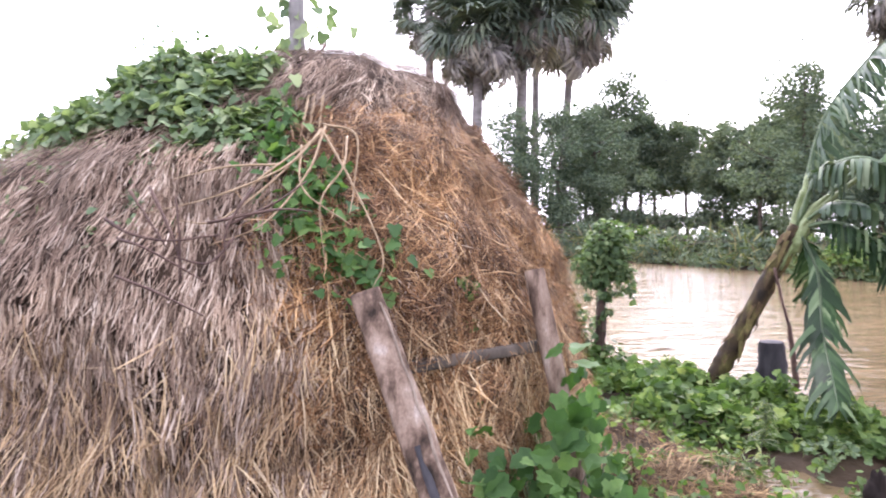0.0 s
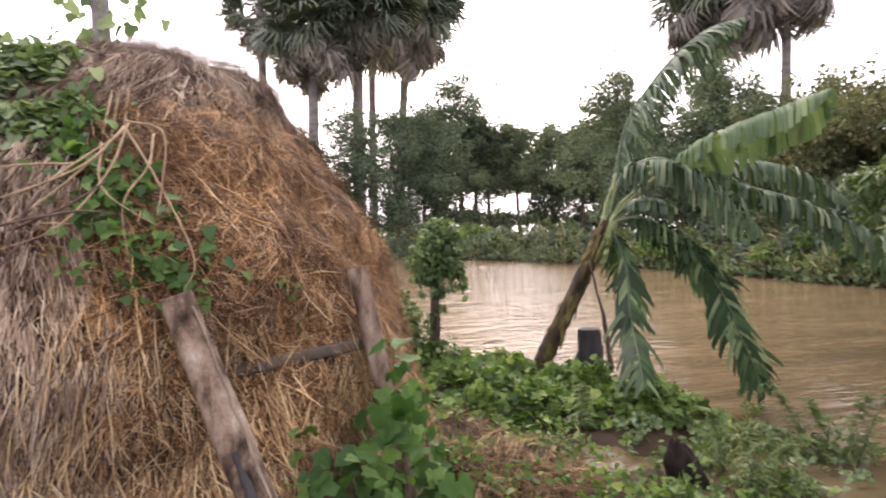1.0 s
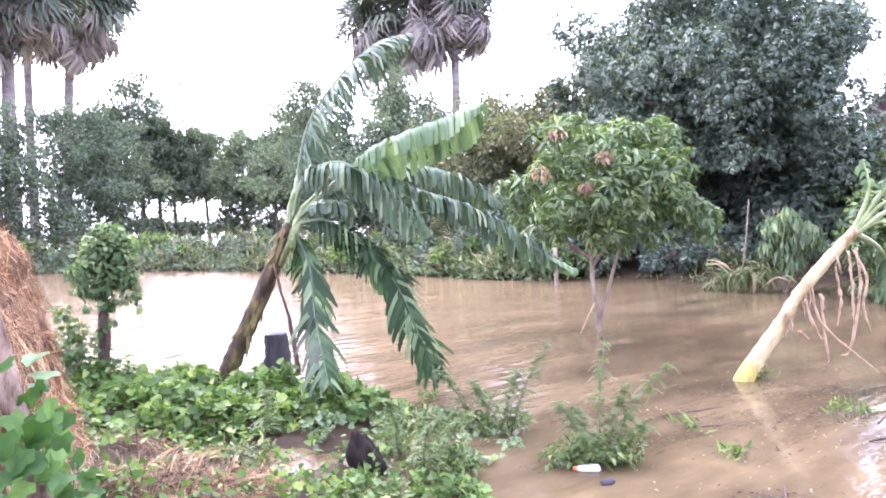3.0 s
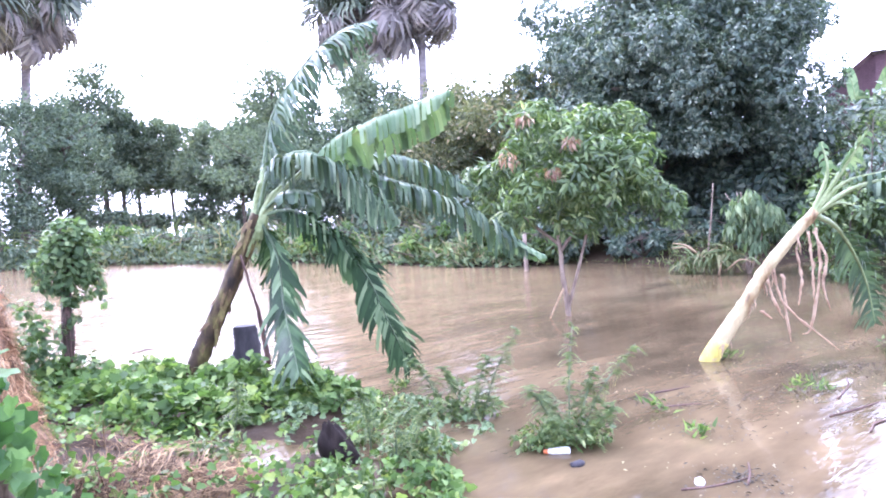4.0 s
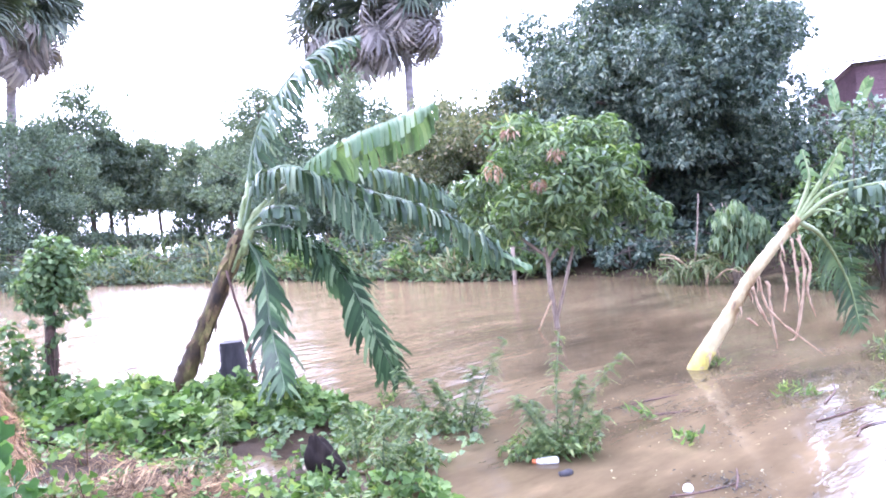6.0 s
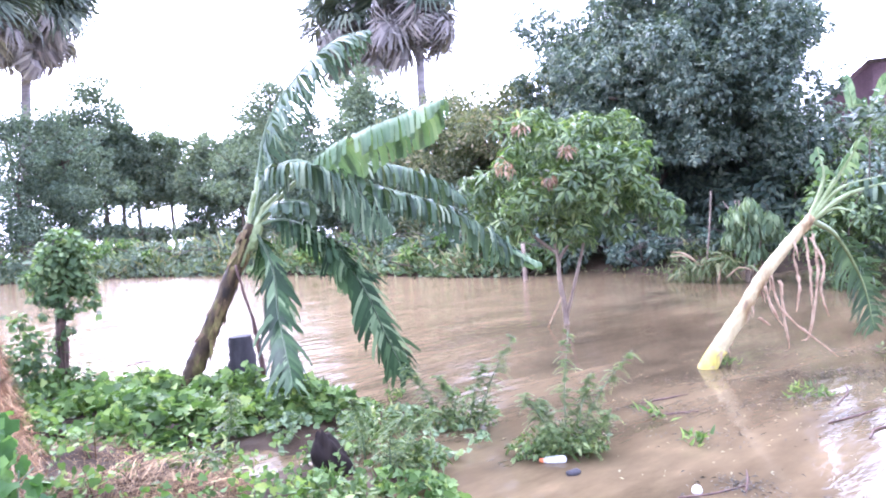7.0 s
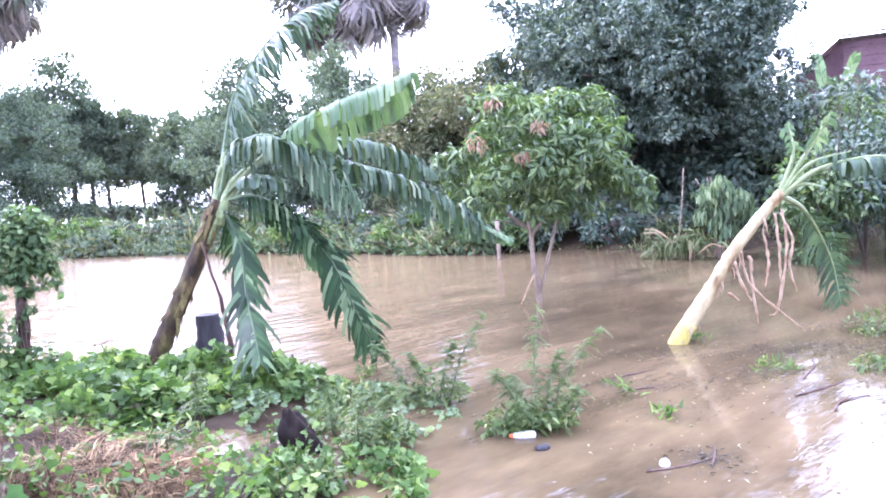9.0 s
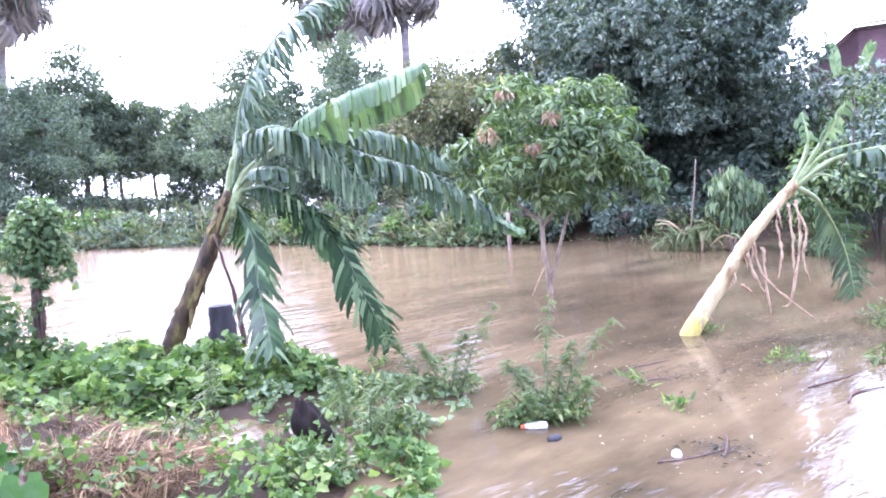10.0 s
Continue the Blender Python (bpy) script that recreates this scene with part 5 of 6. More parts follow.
# ---- trees behind ----
def tree(name, x, y, height, spread, foot, seed, count, material, label, leaf=(0.2, 0.085), lean=0.0, cone=0.0, group="trees on the far bank"):
    r = np.random.default_rng(seed)
    g = float(max(ground_height(x, y), -0.3))
    t = empty(name, (x, y, g), label, "tree", group)
    soup = Soup()
    tube(soup, [(x, y, g - 0.1), (x + r.normal(0, 0.1), y, height * 0.35), (x + lean + r.normal(0, 0.15), y, height * 0.85)], [0.05 + height * 0.012, 0.04 + height * 0.008, 0.02], 8, 12, 0.06, r)
    soup.make("trunk", M_BARK, t, smooth=True)
    heads, sizes = [], []
    limbs = int(16 + height * 2.0)
    for k in range(limbs):
        u = (k + r.random()) / limbs
        z = foot + (height * 0.93 - foot) * u
        reach = spread * (math.sin(math.pi * (0.16 + 0.8 * u)) ** 0.8) * (1 - cone * u) * r.uniform(0.35, 1.45)
        a = k * 2.4 + r.normal(0, 0.4)
        rise = reach * r.uniform(0.15, 0.8) + 0.25 * u
        start = np.array([x + lean * u, y, z * 0.93])
        end = start + np.array([reach * math.cos(a), reach * math.sin(a), rise])
        mid = (start + end) / 2 + np.array([0, 0, -0.12 * reach])
        if k % 3 == 0:
            soup = Soup()
            tube(soup, [start, mid, end], [0.03, 0.018, 0.006], 5, 6)
            soup.make("limb", M_BARK, t)
        for v in (0.35, 0.6, 0.82, 1.0):
            heads.append(start + (end - start) * v + np.array([0, 0, -0.12 * reach * 4 * v * (1 - v)]) + r.normal(0, 0.15 * spread, 3) * (1, 1, 0.7))
            sizes.append((0.14 + 0.09 * spread) * r.uniform(0.4, 1.5) * (1.2 - 0.6 * v * u))
    heads.append(np.array([x + lean, y, height]))
    sizes.append(0.16)
    heads, sizes = np.array(heads), np.array(sizes)
    k = r.choice(len(heads), count, p=sizes ** 1.5 / (sizes ** 1.5).sum())
    away = r.normal(0, 0.56, (count, 3)) * sizes[k][:, None] * np.array([1, 1, 0.75])
    grow = unit(unit(away) * 0.6 + on_sphere(r, count) * 0.7 + np.array([0, 0, -0.1]))
    size = r.uniform(0.6, 1.3, count)
    soup = Soup()
    leaves(soup, T_SMALL, heads[k] + away, grow, on_sphere(r, count) + np.array([0, -0.3, 0.8]), leaf[0] * size, leaf[1] * size)
    tagged(soup.make("crown", material, t), kind="stuff")
    return t


FAR_TREES = [  # x, y, height, spread, foot, pale, cone
    (10.4, 49.5, 9.8, 3.2, 2.8, 0, 0.55), (13.1, 49.2, 9.2, 2.0, 3.2, 0, 0.6), (19.9, 40.5, 8.6, 1.6, 2.4, 1, 0.6), (14.4, 21.6, 6.7, 1.5, 1.2, 1, 0.5), (14.9, 20.2, 5.9, 1.3, 1.0, 1, 0.4),
    (1.0, 31.4, 5.4, 1.8, 1.0, 0, 0.2), (2.9, 30.4, 6.5, 1.9, 1.0, 0, 0.3), (4.7, 30.0, 6.5, 2.1, 1.1, 0, 0.35), (6.2, 30.4, 6.2, 1.8, 1.7, 0, 0.45),
    (11.9, 49.0, 12.0, 3.9, 2.4, 0, 0.62), (9.4, 50.0, 8.8, 2.6, 3.4, 0, 0.2), (14.1, 49.5, 8.2, 2.0, 3.0, 1, 0.3), (15.7, 47.4, 8.0, 2.0, 2.8, 1, 0.3), (16.4, 43.0, 6.8, 1.9, 2.4, 1, 0.2), (17.2, 39.5, 6.7, 2.0, 2.2, 0, 0.2), (18.6, 40.0, 7.5, 2.2, 2.2, 1, 0.2),
    (12.1, 24.0, 7.4, 1.9, 1.0, 1, 0.6), (13.0, 23.0, 5.6, 1.6, 0.8, 0, 0.2), (13.6, 20.4, 6.9, 1.8, 0.9, 1, 0.45), (12.5, 20.2, 4.5, 1.5, 0.8, 0, 0.2), (13.7, 18.0, 4.7, 1.6, 0.8, 0, 0.2), (14.4, 16.0, 4.7, 1.7, 0.8, 2, 0.1), (14.6, 14.4, 4.6, 1.6, 0.6, 2, 0.1), (15.2, 17.2, 5.2, 1.8, 0.8, 2, 0.2), (13.6, 15.4, 3.6, 1.3, 0.5, 2, 0.1), (15.6, 14.6, 5.2, 1.7, 0.8, 2, 0.15)]
for i, (x, y, h, sp, ft, pale, cone) in enumerate(FAR_TREES):
    far_off = y > 35
    tree("tree", x, y, h, sp * 1.12, ft, 100 + i, 12500, (M_LEAF_FAR_HAZE, M_LEAF_PALE_HAZE, M_LEAF_OLIVE)[pale],
         ("", "feathery pale green tree on the far bank", "olive-green tree with browning leaves on the bank")[pale] if pale else "dense dark green tree on the far bank", (0.24, 0.1) if far_off else (0.145, 0.06), cone=cone)

rng = np.random.default_rng(61)
big = empty("large_mango_tree", (16.6, 11.2, 0.2), "huge dark green mango tree with a dense domed crown", "tree")
soup = Soup()
tube(soup, [(16.6, 11.2, 0.0), (16.6, 11.2, 1.2), (16.5, 11.2, 3.0)], [0.35, 0.28, 0.22], 12, 12, 0.06, rng)
soup.make("trunk", M_BARK, big, smooth=True)
for k in range(9):
    a = k * 0.7
    soup = Soup()
    tube(soup, [(16.55, 11.2, 1.6 + 0.1 * k), (16.55 + 1.5 * math.cos(a), 11.2 + 1.5 * math.sin(a), 2.8 + 0.2 * k), (16.55 + 2.9 * math.cos(a), 11.2 + 2.9 * math.sin(a), 3.6 + 0.3 * (k % 4))], [0.14, 0.09, 0.03], 7, 10, 0.06, rng)
    soup.make("limb", M_BARK, big, smooth=True)
blobs = clumps(rng, (16.55, 10.85, 4.15), (3.4, 4.1, 3.8), 460, 0.6)
near_side = (blobs[:, :2] - (16.55, 10.85)) @ np.array([-0.83, -0.55])
across = np.abs((blobs[:, :2] - (16.55, 10.85)) @ np.array([0.55, -0.84]))
blobs = blobs[(blobs[:, 2] > 1.3) & ((blobs[:, 2] > 2.7) | (near_side < -0.9) | (across > 2.3))]
soup = Soup()
rosettes(soup, rng, blobs, 25000, 9, T_SMALL, 0.135, 0.043, 0.5, 0.5)
deep = clumps(rng, (16.7, 11.0, 4.2), (2.6, 3.2, 2.6), 120, 0.85)
foliage(soup, rng, deep[deep[:, 2] > 2.7], 32000, T_SMALL, 0.17, 0.075, 0.5, 0.2)
tagged(soup.make("crown", M_LEAF_DARK, big), kind="stuff")


# ---- palmyra palms ----
def fan_mesh(seed, dead):
    """A fan leaf along +y: a stalk and pointed segments spread like a hand."""
    r = np.random.default_rng(seed)
    soup = Soup()
    tube(soup, [(0, 0, 0), (0, 0.5, 0.03), (0, 1.0, 0)], [0.035, 0.022, 0.015], 5, 5)
    n = 34
    for k in range(n):
        a = radians(-130 + 260 * k / (n - 1)) + r.normal(0, 0.03)
        d = np.array([math.sin(a), math.cos(a), 0])
        s = np.array([math.cos(a), -math.sin(a), 0])
        ln = (0.98 - 0.2 * abs(a) / 2.2) * r.uniform(0.8, 1.1)
        lift = 0.07 if k % 2 else -0.03
        c = np.array([0, 1.0, 0])
        fall = (0.5 if dead else 0.3) * r.uniform(0.4, 1.5)
        d = unit(d * np.array([0.5 if dead else 1.0, 1, 1]))
        m = c + d * ln * 0.5 + np.array([0, 0, lift])
        e = c + d * ln * 0.78 + np.array([0, 0, -fall * 0.35]) + r.normal(0, 0.02, 3)
        t = c + d * ln * (0.9 if dead else 0.98) + np.array([0, 0, -fall]) + r.normal(0, 0.03, 3)
        soup.add([c, m - s * 0.045, m + s * 0.045, e - s * 0.022, e + s * 0.022, t], [(0, 2, 1), (1, 2, 4), (1, 4, 3), (3, 4, 5)])
    me = bpy.data.meshes.new("palm_leaf")
    v, f = np.concatenate(soup.v), np.concatenate(soup.f)
    me.from_pydata(v.tolist(), [], f.tolist())
    me.materials.append(M_PALM_DEAD if dead else M_PALM)
    return me


FANS = [fan_mesh(k, False) for k in range(4)]
DEAD_FANS = [fan_mesh(10 + k, True) for k in range(3)]


def palm(x, y, top, lean, seed, reach=1.05, live=34, dead=16, girth=0.2, label="tall palmyra palm with a shaggy skirt of dead fans"):
    r = np.random.default_rng(seed)
    g = float(max(ground_height(x, y), -0.3))
    t = empty("palmyra_palm", (x, y, g), label, "palm tree", "palmyra palms")
    soup = Soup()
    tube(soup, [(x, y, g - 0.2), (x + lean * 0.3, y, top * 0.4), (x + lean, y, top)], [girth * 1.3, girth, girth * 0.9], 10, 24, 0.03, r)
    soup.make("trunk", M_PALM_BARK, t, smooth=True)
    head = Vector((x + lean, y, top)) - Vector(t.location)
    for k in range(live + dead):
        is_dead = k >= live
        me = r.choice(DEAD_FANS) if is_dead else r.choice(FANS)
        el = r.uniform(-84, -32) if is_dead else 85 - 115 * ((k + r.random()) / live) ** 0.9
        az = k * 137.5 + r.uniform(-15, 15)
        ob = new("dead_leaf" if is_dead else "leaf", bpy.data.meshes[me.name])
        ob.parent = t
        sc = reach * r.uniform(0.85, 1.12) * (0.9 if is_dead else 1.0)
        start = head + Vector((0, 0, r.uniform(-0.5, 0.2) - (0.7 * r.random() if is_dead else 0)))
        ob.matrix_local = Matrix.Translation(start) @ Euler((0, 0, radians(az))).to_matrix().to_4x4() @ Euler((radians(el), radians(r.uniform(-35, 35)), 0)).to_matrix().to_4x4() @ Matrix.Scale(sc, 4)
    return t


palm(-1.05, 39.1, 12.9, 0.15, 1, 1.35, 34, 16, 0.24)
palm(1.33, 35.1, 11.0, 0.35, 2, 1.7, 46, 34, 0.26)
palm(3.65, 36.3, 12.6, 0.3, 3, 1.95, 60, 26, 0.28)
palm(5.7, 49.2, 16.0, 0.4, 4, 2.3, 54, 22, 0.24)
palm(6.5, 42.5, 13.9, 1.1, 5, 2.1, 60, 24, 0.24)
palm(18.3, 23.2, 11.0, 0.15, 6, 1.75, 44, 28, 0.18)
palm(17.0, 26.0, 10.5, 0.3, 7, 1.65, 40, 24, 0.18)


# ---- far bank undergrowth ----
def reed_bed(name, rng, count, line, width, height, blade, material, label, template=T_BLADE, long=0.55, wild=1.0):
    """Standing blades in a belt behind the shore line."""
    pts = np.asarray(line, float)
    seg = rng.choice(len(pts) - 1, count, p=(lambda q: q / q.sum())(np.linalg.norm(np.diff(pts, axis=0), axis=1)))
    u = rng.random(count)
    a, b = pts[seg], pts[seg + 1]
    nrm = unit(np.column_stack([(b - a)[:, 1], -(b - a)[:, 0]]))
    nrm = np.where((nrm @ np.array([0.6, 0.8]))[:, None] < 0, -nrm, nrm)
    xy = a + (b - a) * u[:, None] + nrm * (rng.random(count) * width)[:, None]
    z = np.maximum(ground_height(xy[:, 0], xy[:, 1]), 0)
    clump = 0.3 + 0.8 * np.abs(ripple(xy[:, 0], xy[:, 1], 0.7)) + 0.2 * ripple(xy[:, 0], xy[:, 1], 2.3)
    h = height * clump * rng.uniform(0.4, 1.1, count)
    base = np.column_stack([xy, z + h * rng.uniform(0, 0.6, count)])
    way = np.array([0, 0, 0.7]) + on_sphere(rng, count) * wild
    soup = Soup()
    leaves(soup, template, base, way, on_sphere(rng, count) + np.array([-0.5, -1, 0]), h * long if template is T_BLADE else rng.uniform(0.12, 0.3, count), blade * rng.uniform(0.6, 1.3, count))
    thing = empty(name, (*pts[len(pts) // 2], 0.1), label, "reeds", kind="stuff")
    tagged(soup.make("blades", material, thing), kind="stuff")


rng = np.random.default_rng(71)
SHORE_LEFT = [(-4, 29.4), (0, 29.0), (4.4, 26.2), (6.8, 23.6), (9.0, 20)]
SHORE_MID = [(9.0, 20), (10.6, 16), (11.2, 12.7), (12.0, 11.5)]
SHORE_RIGHT = [(12.0, 11.5), (13.4, 10.4), (13.4, 8.8), (13.9, 7.2), (16.3, 6.4), (19, 5.4)]
reed_bed("far_reeds", rng, 5200, SHORE_LEFT, 3.0, 1.45, 0.05, M_REED, "tall green reeds and grasses on the far bank", long=0.36, wild=1.3)
reed_bed("dry_far_reeds", rng, 1100, SHORE_LEFT, 3.0, 1.35, 0.04, M_REED_DRY, "dry brown reeds on the far bank", long=0.36, wild=1.2)
reed_bed("bank_grass", rng, 1900, SHORE_MID, 2.5, 1.0, 0.06, M_REED, "rank green grass along the canal bank")
reed_bed("dry_bank_grass", rng, 1100, SHORE_MID, 2.0, 1.1, 0.04, M_REED_DRY, "dry stalks along the canal bank")
reed_bed("leafy_undergrowth", rng, 12000, SHORE_LEFT, 3.0, 1.45, 0.08, M_LEAF_PALE_HAZE, "mixed leafy weeds and shrubs on the far bank", T_LANCE, wild=2.5)
reed_bed("leafy_bank_weeds", rng, 6000, SHORE_MID, 2.4, 1.0, 0.09, M_LEAF_VINE_HAZED, "leafy weeds tumbling over the canal bank", T_LANCE, wild=2.5)
reed_bed("shaded_grass", rng, 1500, SHORE_RIGHT, 2.0, 0.5, 0.035, M_REED, "short grass on the shaded bank")


def bush(x, y, h, w, seed, count, material, label, leaf=(0.12, 0.06), template=T_LANCE, name="bush"):
    r = np.random.default_rng(seed)
    g = float(max(ground_height(x, y), 0))
    t = empty(name, (x, y, g), label, "bush", "bushes on the far bank")
    soup = Soup()
    for _ in range(5):
        soup = Soup()
        tube(soup, [(x, y, g - 0.05), (x + r.normal(0, w * 0.25), y + r.normal(0, w * 0.25), g + h * 0.5), (x + r.normal(0, w * 0.5), y + r.normal(0, w * 0.4), g + h * 0.9)], [0.02, 0.014, 0.006], 5, 7)
        soup.make("stem", M_BARK, t)
    soup = Soup()
    foliage(soup, r, clumps(r, (x, y, g + h * 0.5), (w * 0.5, w * 0.5, h * 0.42), 14, 0.22 * h), count, template, leaf[0], leaf[1], 0.4, 0.25)
    tagged(soup.make("leaf_mass", material, t), kind="stuff")


r0 = random.Random(5)
for i in range(34):
    u = i / 33
    line = SHORE_LEFT[1:] + SHORE_MID[1:]
    k = min(int(u * (len(line) - 1)), len(line) - 2)
    f = u * (len(line) - 1) - k
    bx, by = line[k][0] + (line[k + 1][0] - line[k][0]) * f, line[k][1] + (line[k + 1][1] - line[k][1]) * f
    bush(bx + 0.4 + r0.uniform(0, 1.2), by + 0.4 + r0.uniform(0, 1.0), r0.uniform(0.6, 1.25), r0.uniform(1.4, 2.4), 300 + i, 750, M_LEAF_VINE if i % 3 == 0 else M_LEAF_FAR_HAZE, "leafy green bush at the water's edge" if i % 3 == 0 else "dark leafy bush on the far bank", (0.15, 0.08))
for i, (x, y, h, w) in enumerate([(11.9, 12.4, 0.7, 1.2), (12.4, 11.6, 0.9, 1.4), (12.9, 13.5, 2.2, 2.4), (13.6, 12.4, 2.4, 2.2), (14.8, 11.3, 1.2, 2.4), (14.8, 9.4, 0.6, 2.0), (15.2, 7.9, 0.7, 1.8), (14.2, 10.6, 1.2, 1.8), (14.0, 9.6, 0.6, 1.5), (17.0, 9.6, 1.0, 2.2), (17.4, 8.4, 1.2, 2.2), (13.2, 11.2, 1.3, 1.6), (17.6, 12.6, 2.6, 3.0), (18.6, 10.2, 2.9, 3.2), (18.4, 8.0, 2.8, 3.0), (20.0, 13.0, 3.0, 3.4), (16.6, 13.6, 2.6, 2.8), (19.6, 9.2, 3.4, 3.4), (19.2, 11.6, 3.2, 3.2), (20.4, 7.6, 3.6, 3.4)]):
    bush(x, y, h, w, 330 + i, 5200 if x > 16 else 1300, M_LEAF_MANGO if i in (0, 1) else M_LEAF_DARK, "low green bush beside the canal" if i < 2 else "dark shrub in the shade of the mango", (0.24, 0.12) if x > 16 else (0.15, 0.08))
for i, (x, y, h, w) in enumerate([(13.2, 5.0, 2.1, 1.3), (14.2, 4.6, 2.9, 2.0), (14.4, 3.4, 2.7, 2.2), (16.5, 5.0, 2.8, 2.4), (18.6, 6.6, 2.9, 3.0), (16.0, 3.0, 2.9, 2.6), (21.5, 8.6, 2.4, 3.0)]):
    bush(x, y, h, w, 350 + i, 3600, M_LEAF_DARK if i % 2 else M_LEAF_MANGO, "tall leafy shrub near the house", (0.14, 0.06), name="shrub")

r1 = random.Random(9)
for i in range(14):
    bx = 7.5 + 0.85 * i
    bush(bx + r1.uniform(-0.4, 0.4), 50.5 - 0.75 * i + r1.uniform(-1, 1), r1.uniform(1.0, 3.4), r1.uniform(1.6, 3.4), 380 + i, 900, M_LEAF_PALE_HAZE if i % 2 else M_LEAF_FAR_HAZE, "hazy green thicket below the far trees", (0.27, 0.14), name="thicket")

# wilted plant and fallen branches on the shaded bank
wilted = empty("wilted_shrub", (13.15, 6.7, 0.0), "wilted drooping green shrub at the water's edge", "bush")
rng = np.random.default_rng(81)
soup = Soup()
for k in range(5):
    soup = Soup()
    tube(soup, [(13.15, 6.7, -0.1), (13.15 + rng.normal(0, 0.1), 6.7 + rng.normal(0, 0.15), 0.9), (13.2 + rng.normal(0, 0.25), 6.6 + rng.normal(0, 0.3), 1.5)], [0.02, 0.008], 5, 8)
    soup.make("stem", M_BARK_PALE, wilted)
soup = Soup()
foliage(soup, rng, clumps(rng, (13.2, 6.6, 1.1), (0.4, 0.6, 0.6), 20, 0.2), 900, T_LANCE, 0.22, 0.07, 2.6, 0.3)
soup.make("leaf_mass", M_LEAF_VINE_HAZED, wilted)
fallen = empty("fallen_branches", (12.9, 7.4, 0.0), "heap of fallen yellow-green branches lying in the water", "branches")
for k in range(12):
    soup = Soup()
    a = np.array([12.75 + rng.normal(0, 0.12), 7.3 + rng.normal(0, 0.35), rng.uniform(-0.02, 0.3)])
    b = a + np.array([rng.normal(-0.05, 0.2), rng.uniform(-0.6, 0.75), rng.uniform(0.0, 0.5)])
    tube(soup, [a, (a + b) / 2 + (0, 0, 0.12), b], [0.022, 0.016, 0.008], 5, 8, 0.1, rng)
    soup.make("branch", M_RIB if k % 2 else M_TWIG, fallen)
soup = Soup()
foliage(soup, rng, [(12.8, 7.3, 0.35, 0.28), (12.7, 7.7, 0.22, 0.25), (12.9, 7.0, 0.4, 0.28)], 420, T_BLADE, 0.25, 0.035, 0.8, 0.2)
soup.make("leaf_mass", M_REED, fallen)
soup = Soup()
tube(soup, [(12.8, 7.3, 0.4), (12.85, 7.25, 1.0), (12.86, 7.2, 1.7)], [0.02, 0.012], 5, 8)
soup.make("bare_branch", M_BARK_PALE, fallen)
tube_soup = Soup()
tube(tube_soup, [(11.55, 10.85, -0.2), (11.53, 10.85, 0.8)], [0.05, 0.045], 8, 6, 0.05, rng)
tagged(tube_soup.make("bank_stake", M_BARK_PALE, smooth=True), "short grey stake standing in the water", "stake")

# ---- house and its banana clump ----
house = empty("house", (27.69, 10.07, -0.2), "red-brown timber house behind the trees", "house")
house.rotation_euler = (0, 0, math.atan2(-1.27, 0.45))


def block(name, material, lo, hi, label=""):
    bm = bmesh.new()
    size = [b - a for a, b in zip(lo, hi)]
    bmesh.ops.create_cube(bm, size=1, matrix=Matrix.Translation([(a + b) / 2 for a, b in zip(lo, hi)]) @ Matrix.Diagonal((*size, 1)))
    return part(name, bm, material, house, label)


# local x runs along the front, y into the house
block("wall", M_WALL, (0, 0, 0), (7.5, 5.0, 5.98))
block("side_wall", M_WALL, (-1.4, 0.05, 0), (-0.003, 4.8, 4.1))
for k in range(18):
    block("board", M_WALL, (0.02, -0.035, 0.02 + 0.33 * k), (7.48, -0.002, 0.335 + 0.33 * k))
block("eave_beam", M_WOOD_DARK, (-0.05, -0.1, 5.84), (7.6, -0.04, 5.97), "dark eave beam")
bm = bmesh.new()
rv = [bm.verts.new(c) for c in ((-0.3, -0.5, 6.02), (7.9, -0.5, 6.12), (7.9, 5.4, 6.9), (-0.3, 5.4, 6.8))]
bm.faces.new(rv)
bmesh.ops.solidify(bm, geom=bm.faces[:], thickness=0.09)
part("roof", bm, M_ROOF, house)
bm = bmesh.new()
rv = [bm.verts.new(c) for c in ((-0.004, -0.25, 5.95), (-0.004, 5.0, 5.95), (-1.5, 5.0, 4.7), (-1.5, -0.25, 4.7))]
bm.faces.new(rv)
bmesh.ops.solidify(bm, geom=bm.faces[:], thickness=0.12)
part("lean_to_roof", bm, M_ROOF, house)
bm = bmesh.new()
rv = [bm.verts.new(c) for c in ((0.1, -0.05, 5.86), (0.1, -0.05, 3.7), (-1.4, -0.05, 3.7), (-1.4, -0.05, 4.66))]
bm.faces.new(rv)
bmesh.ops.solidify(bm, geom=bm.faces[:], thickness=0.06)
part("gable_wall", bm, M_WALL, house)

clump_plant = empty("banana_clump", (23.2, 8.6, 0.2), "banana clump with broad upright leaves beside the house", "banana plant")
soup = Soup()
tube(soup, [(23.2, 8.6, 0.0), (23.2, 8.6, 1.4), (23.25, 8.55, 2.8)], [0.14, 0.12, 0.08], 9, 8)
soup.make("stem", M_STEM, clump_plant, smooth=True)
for k, tip in enumerate([(23.1, 9.0, 4.75), (23.4, 8.0, 4.62), (23.2, 8.6, 4.0), (23.5, 7.6, 3.7)]):
    tp = np.array(tip)
    banana_leaf(clump_plant, [(23.2, 8.6, 2.6), (np.array([23.2, 8.6, 2.8]) * 0.35 + tp * 0.65) + np.array([0, 0, 0.1]), tp], 0.24, 0.42, 90 + k, 0.2, 0.12, M_BANANA_FRESH, M_RIB, strip=0.08, sweep=1.1)

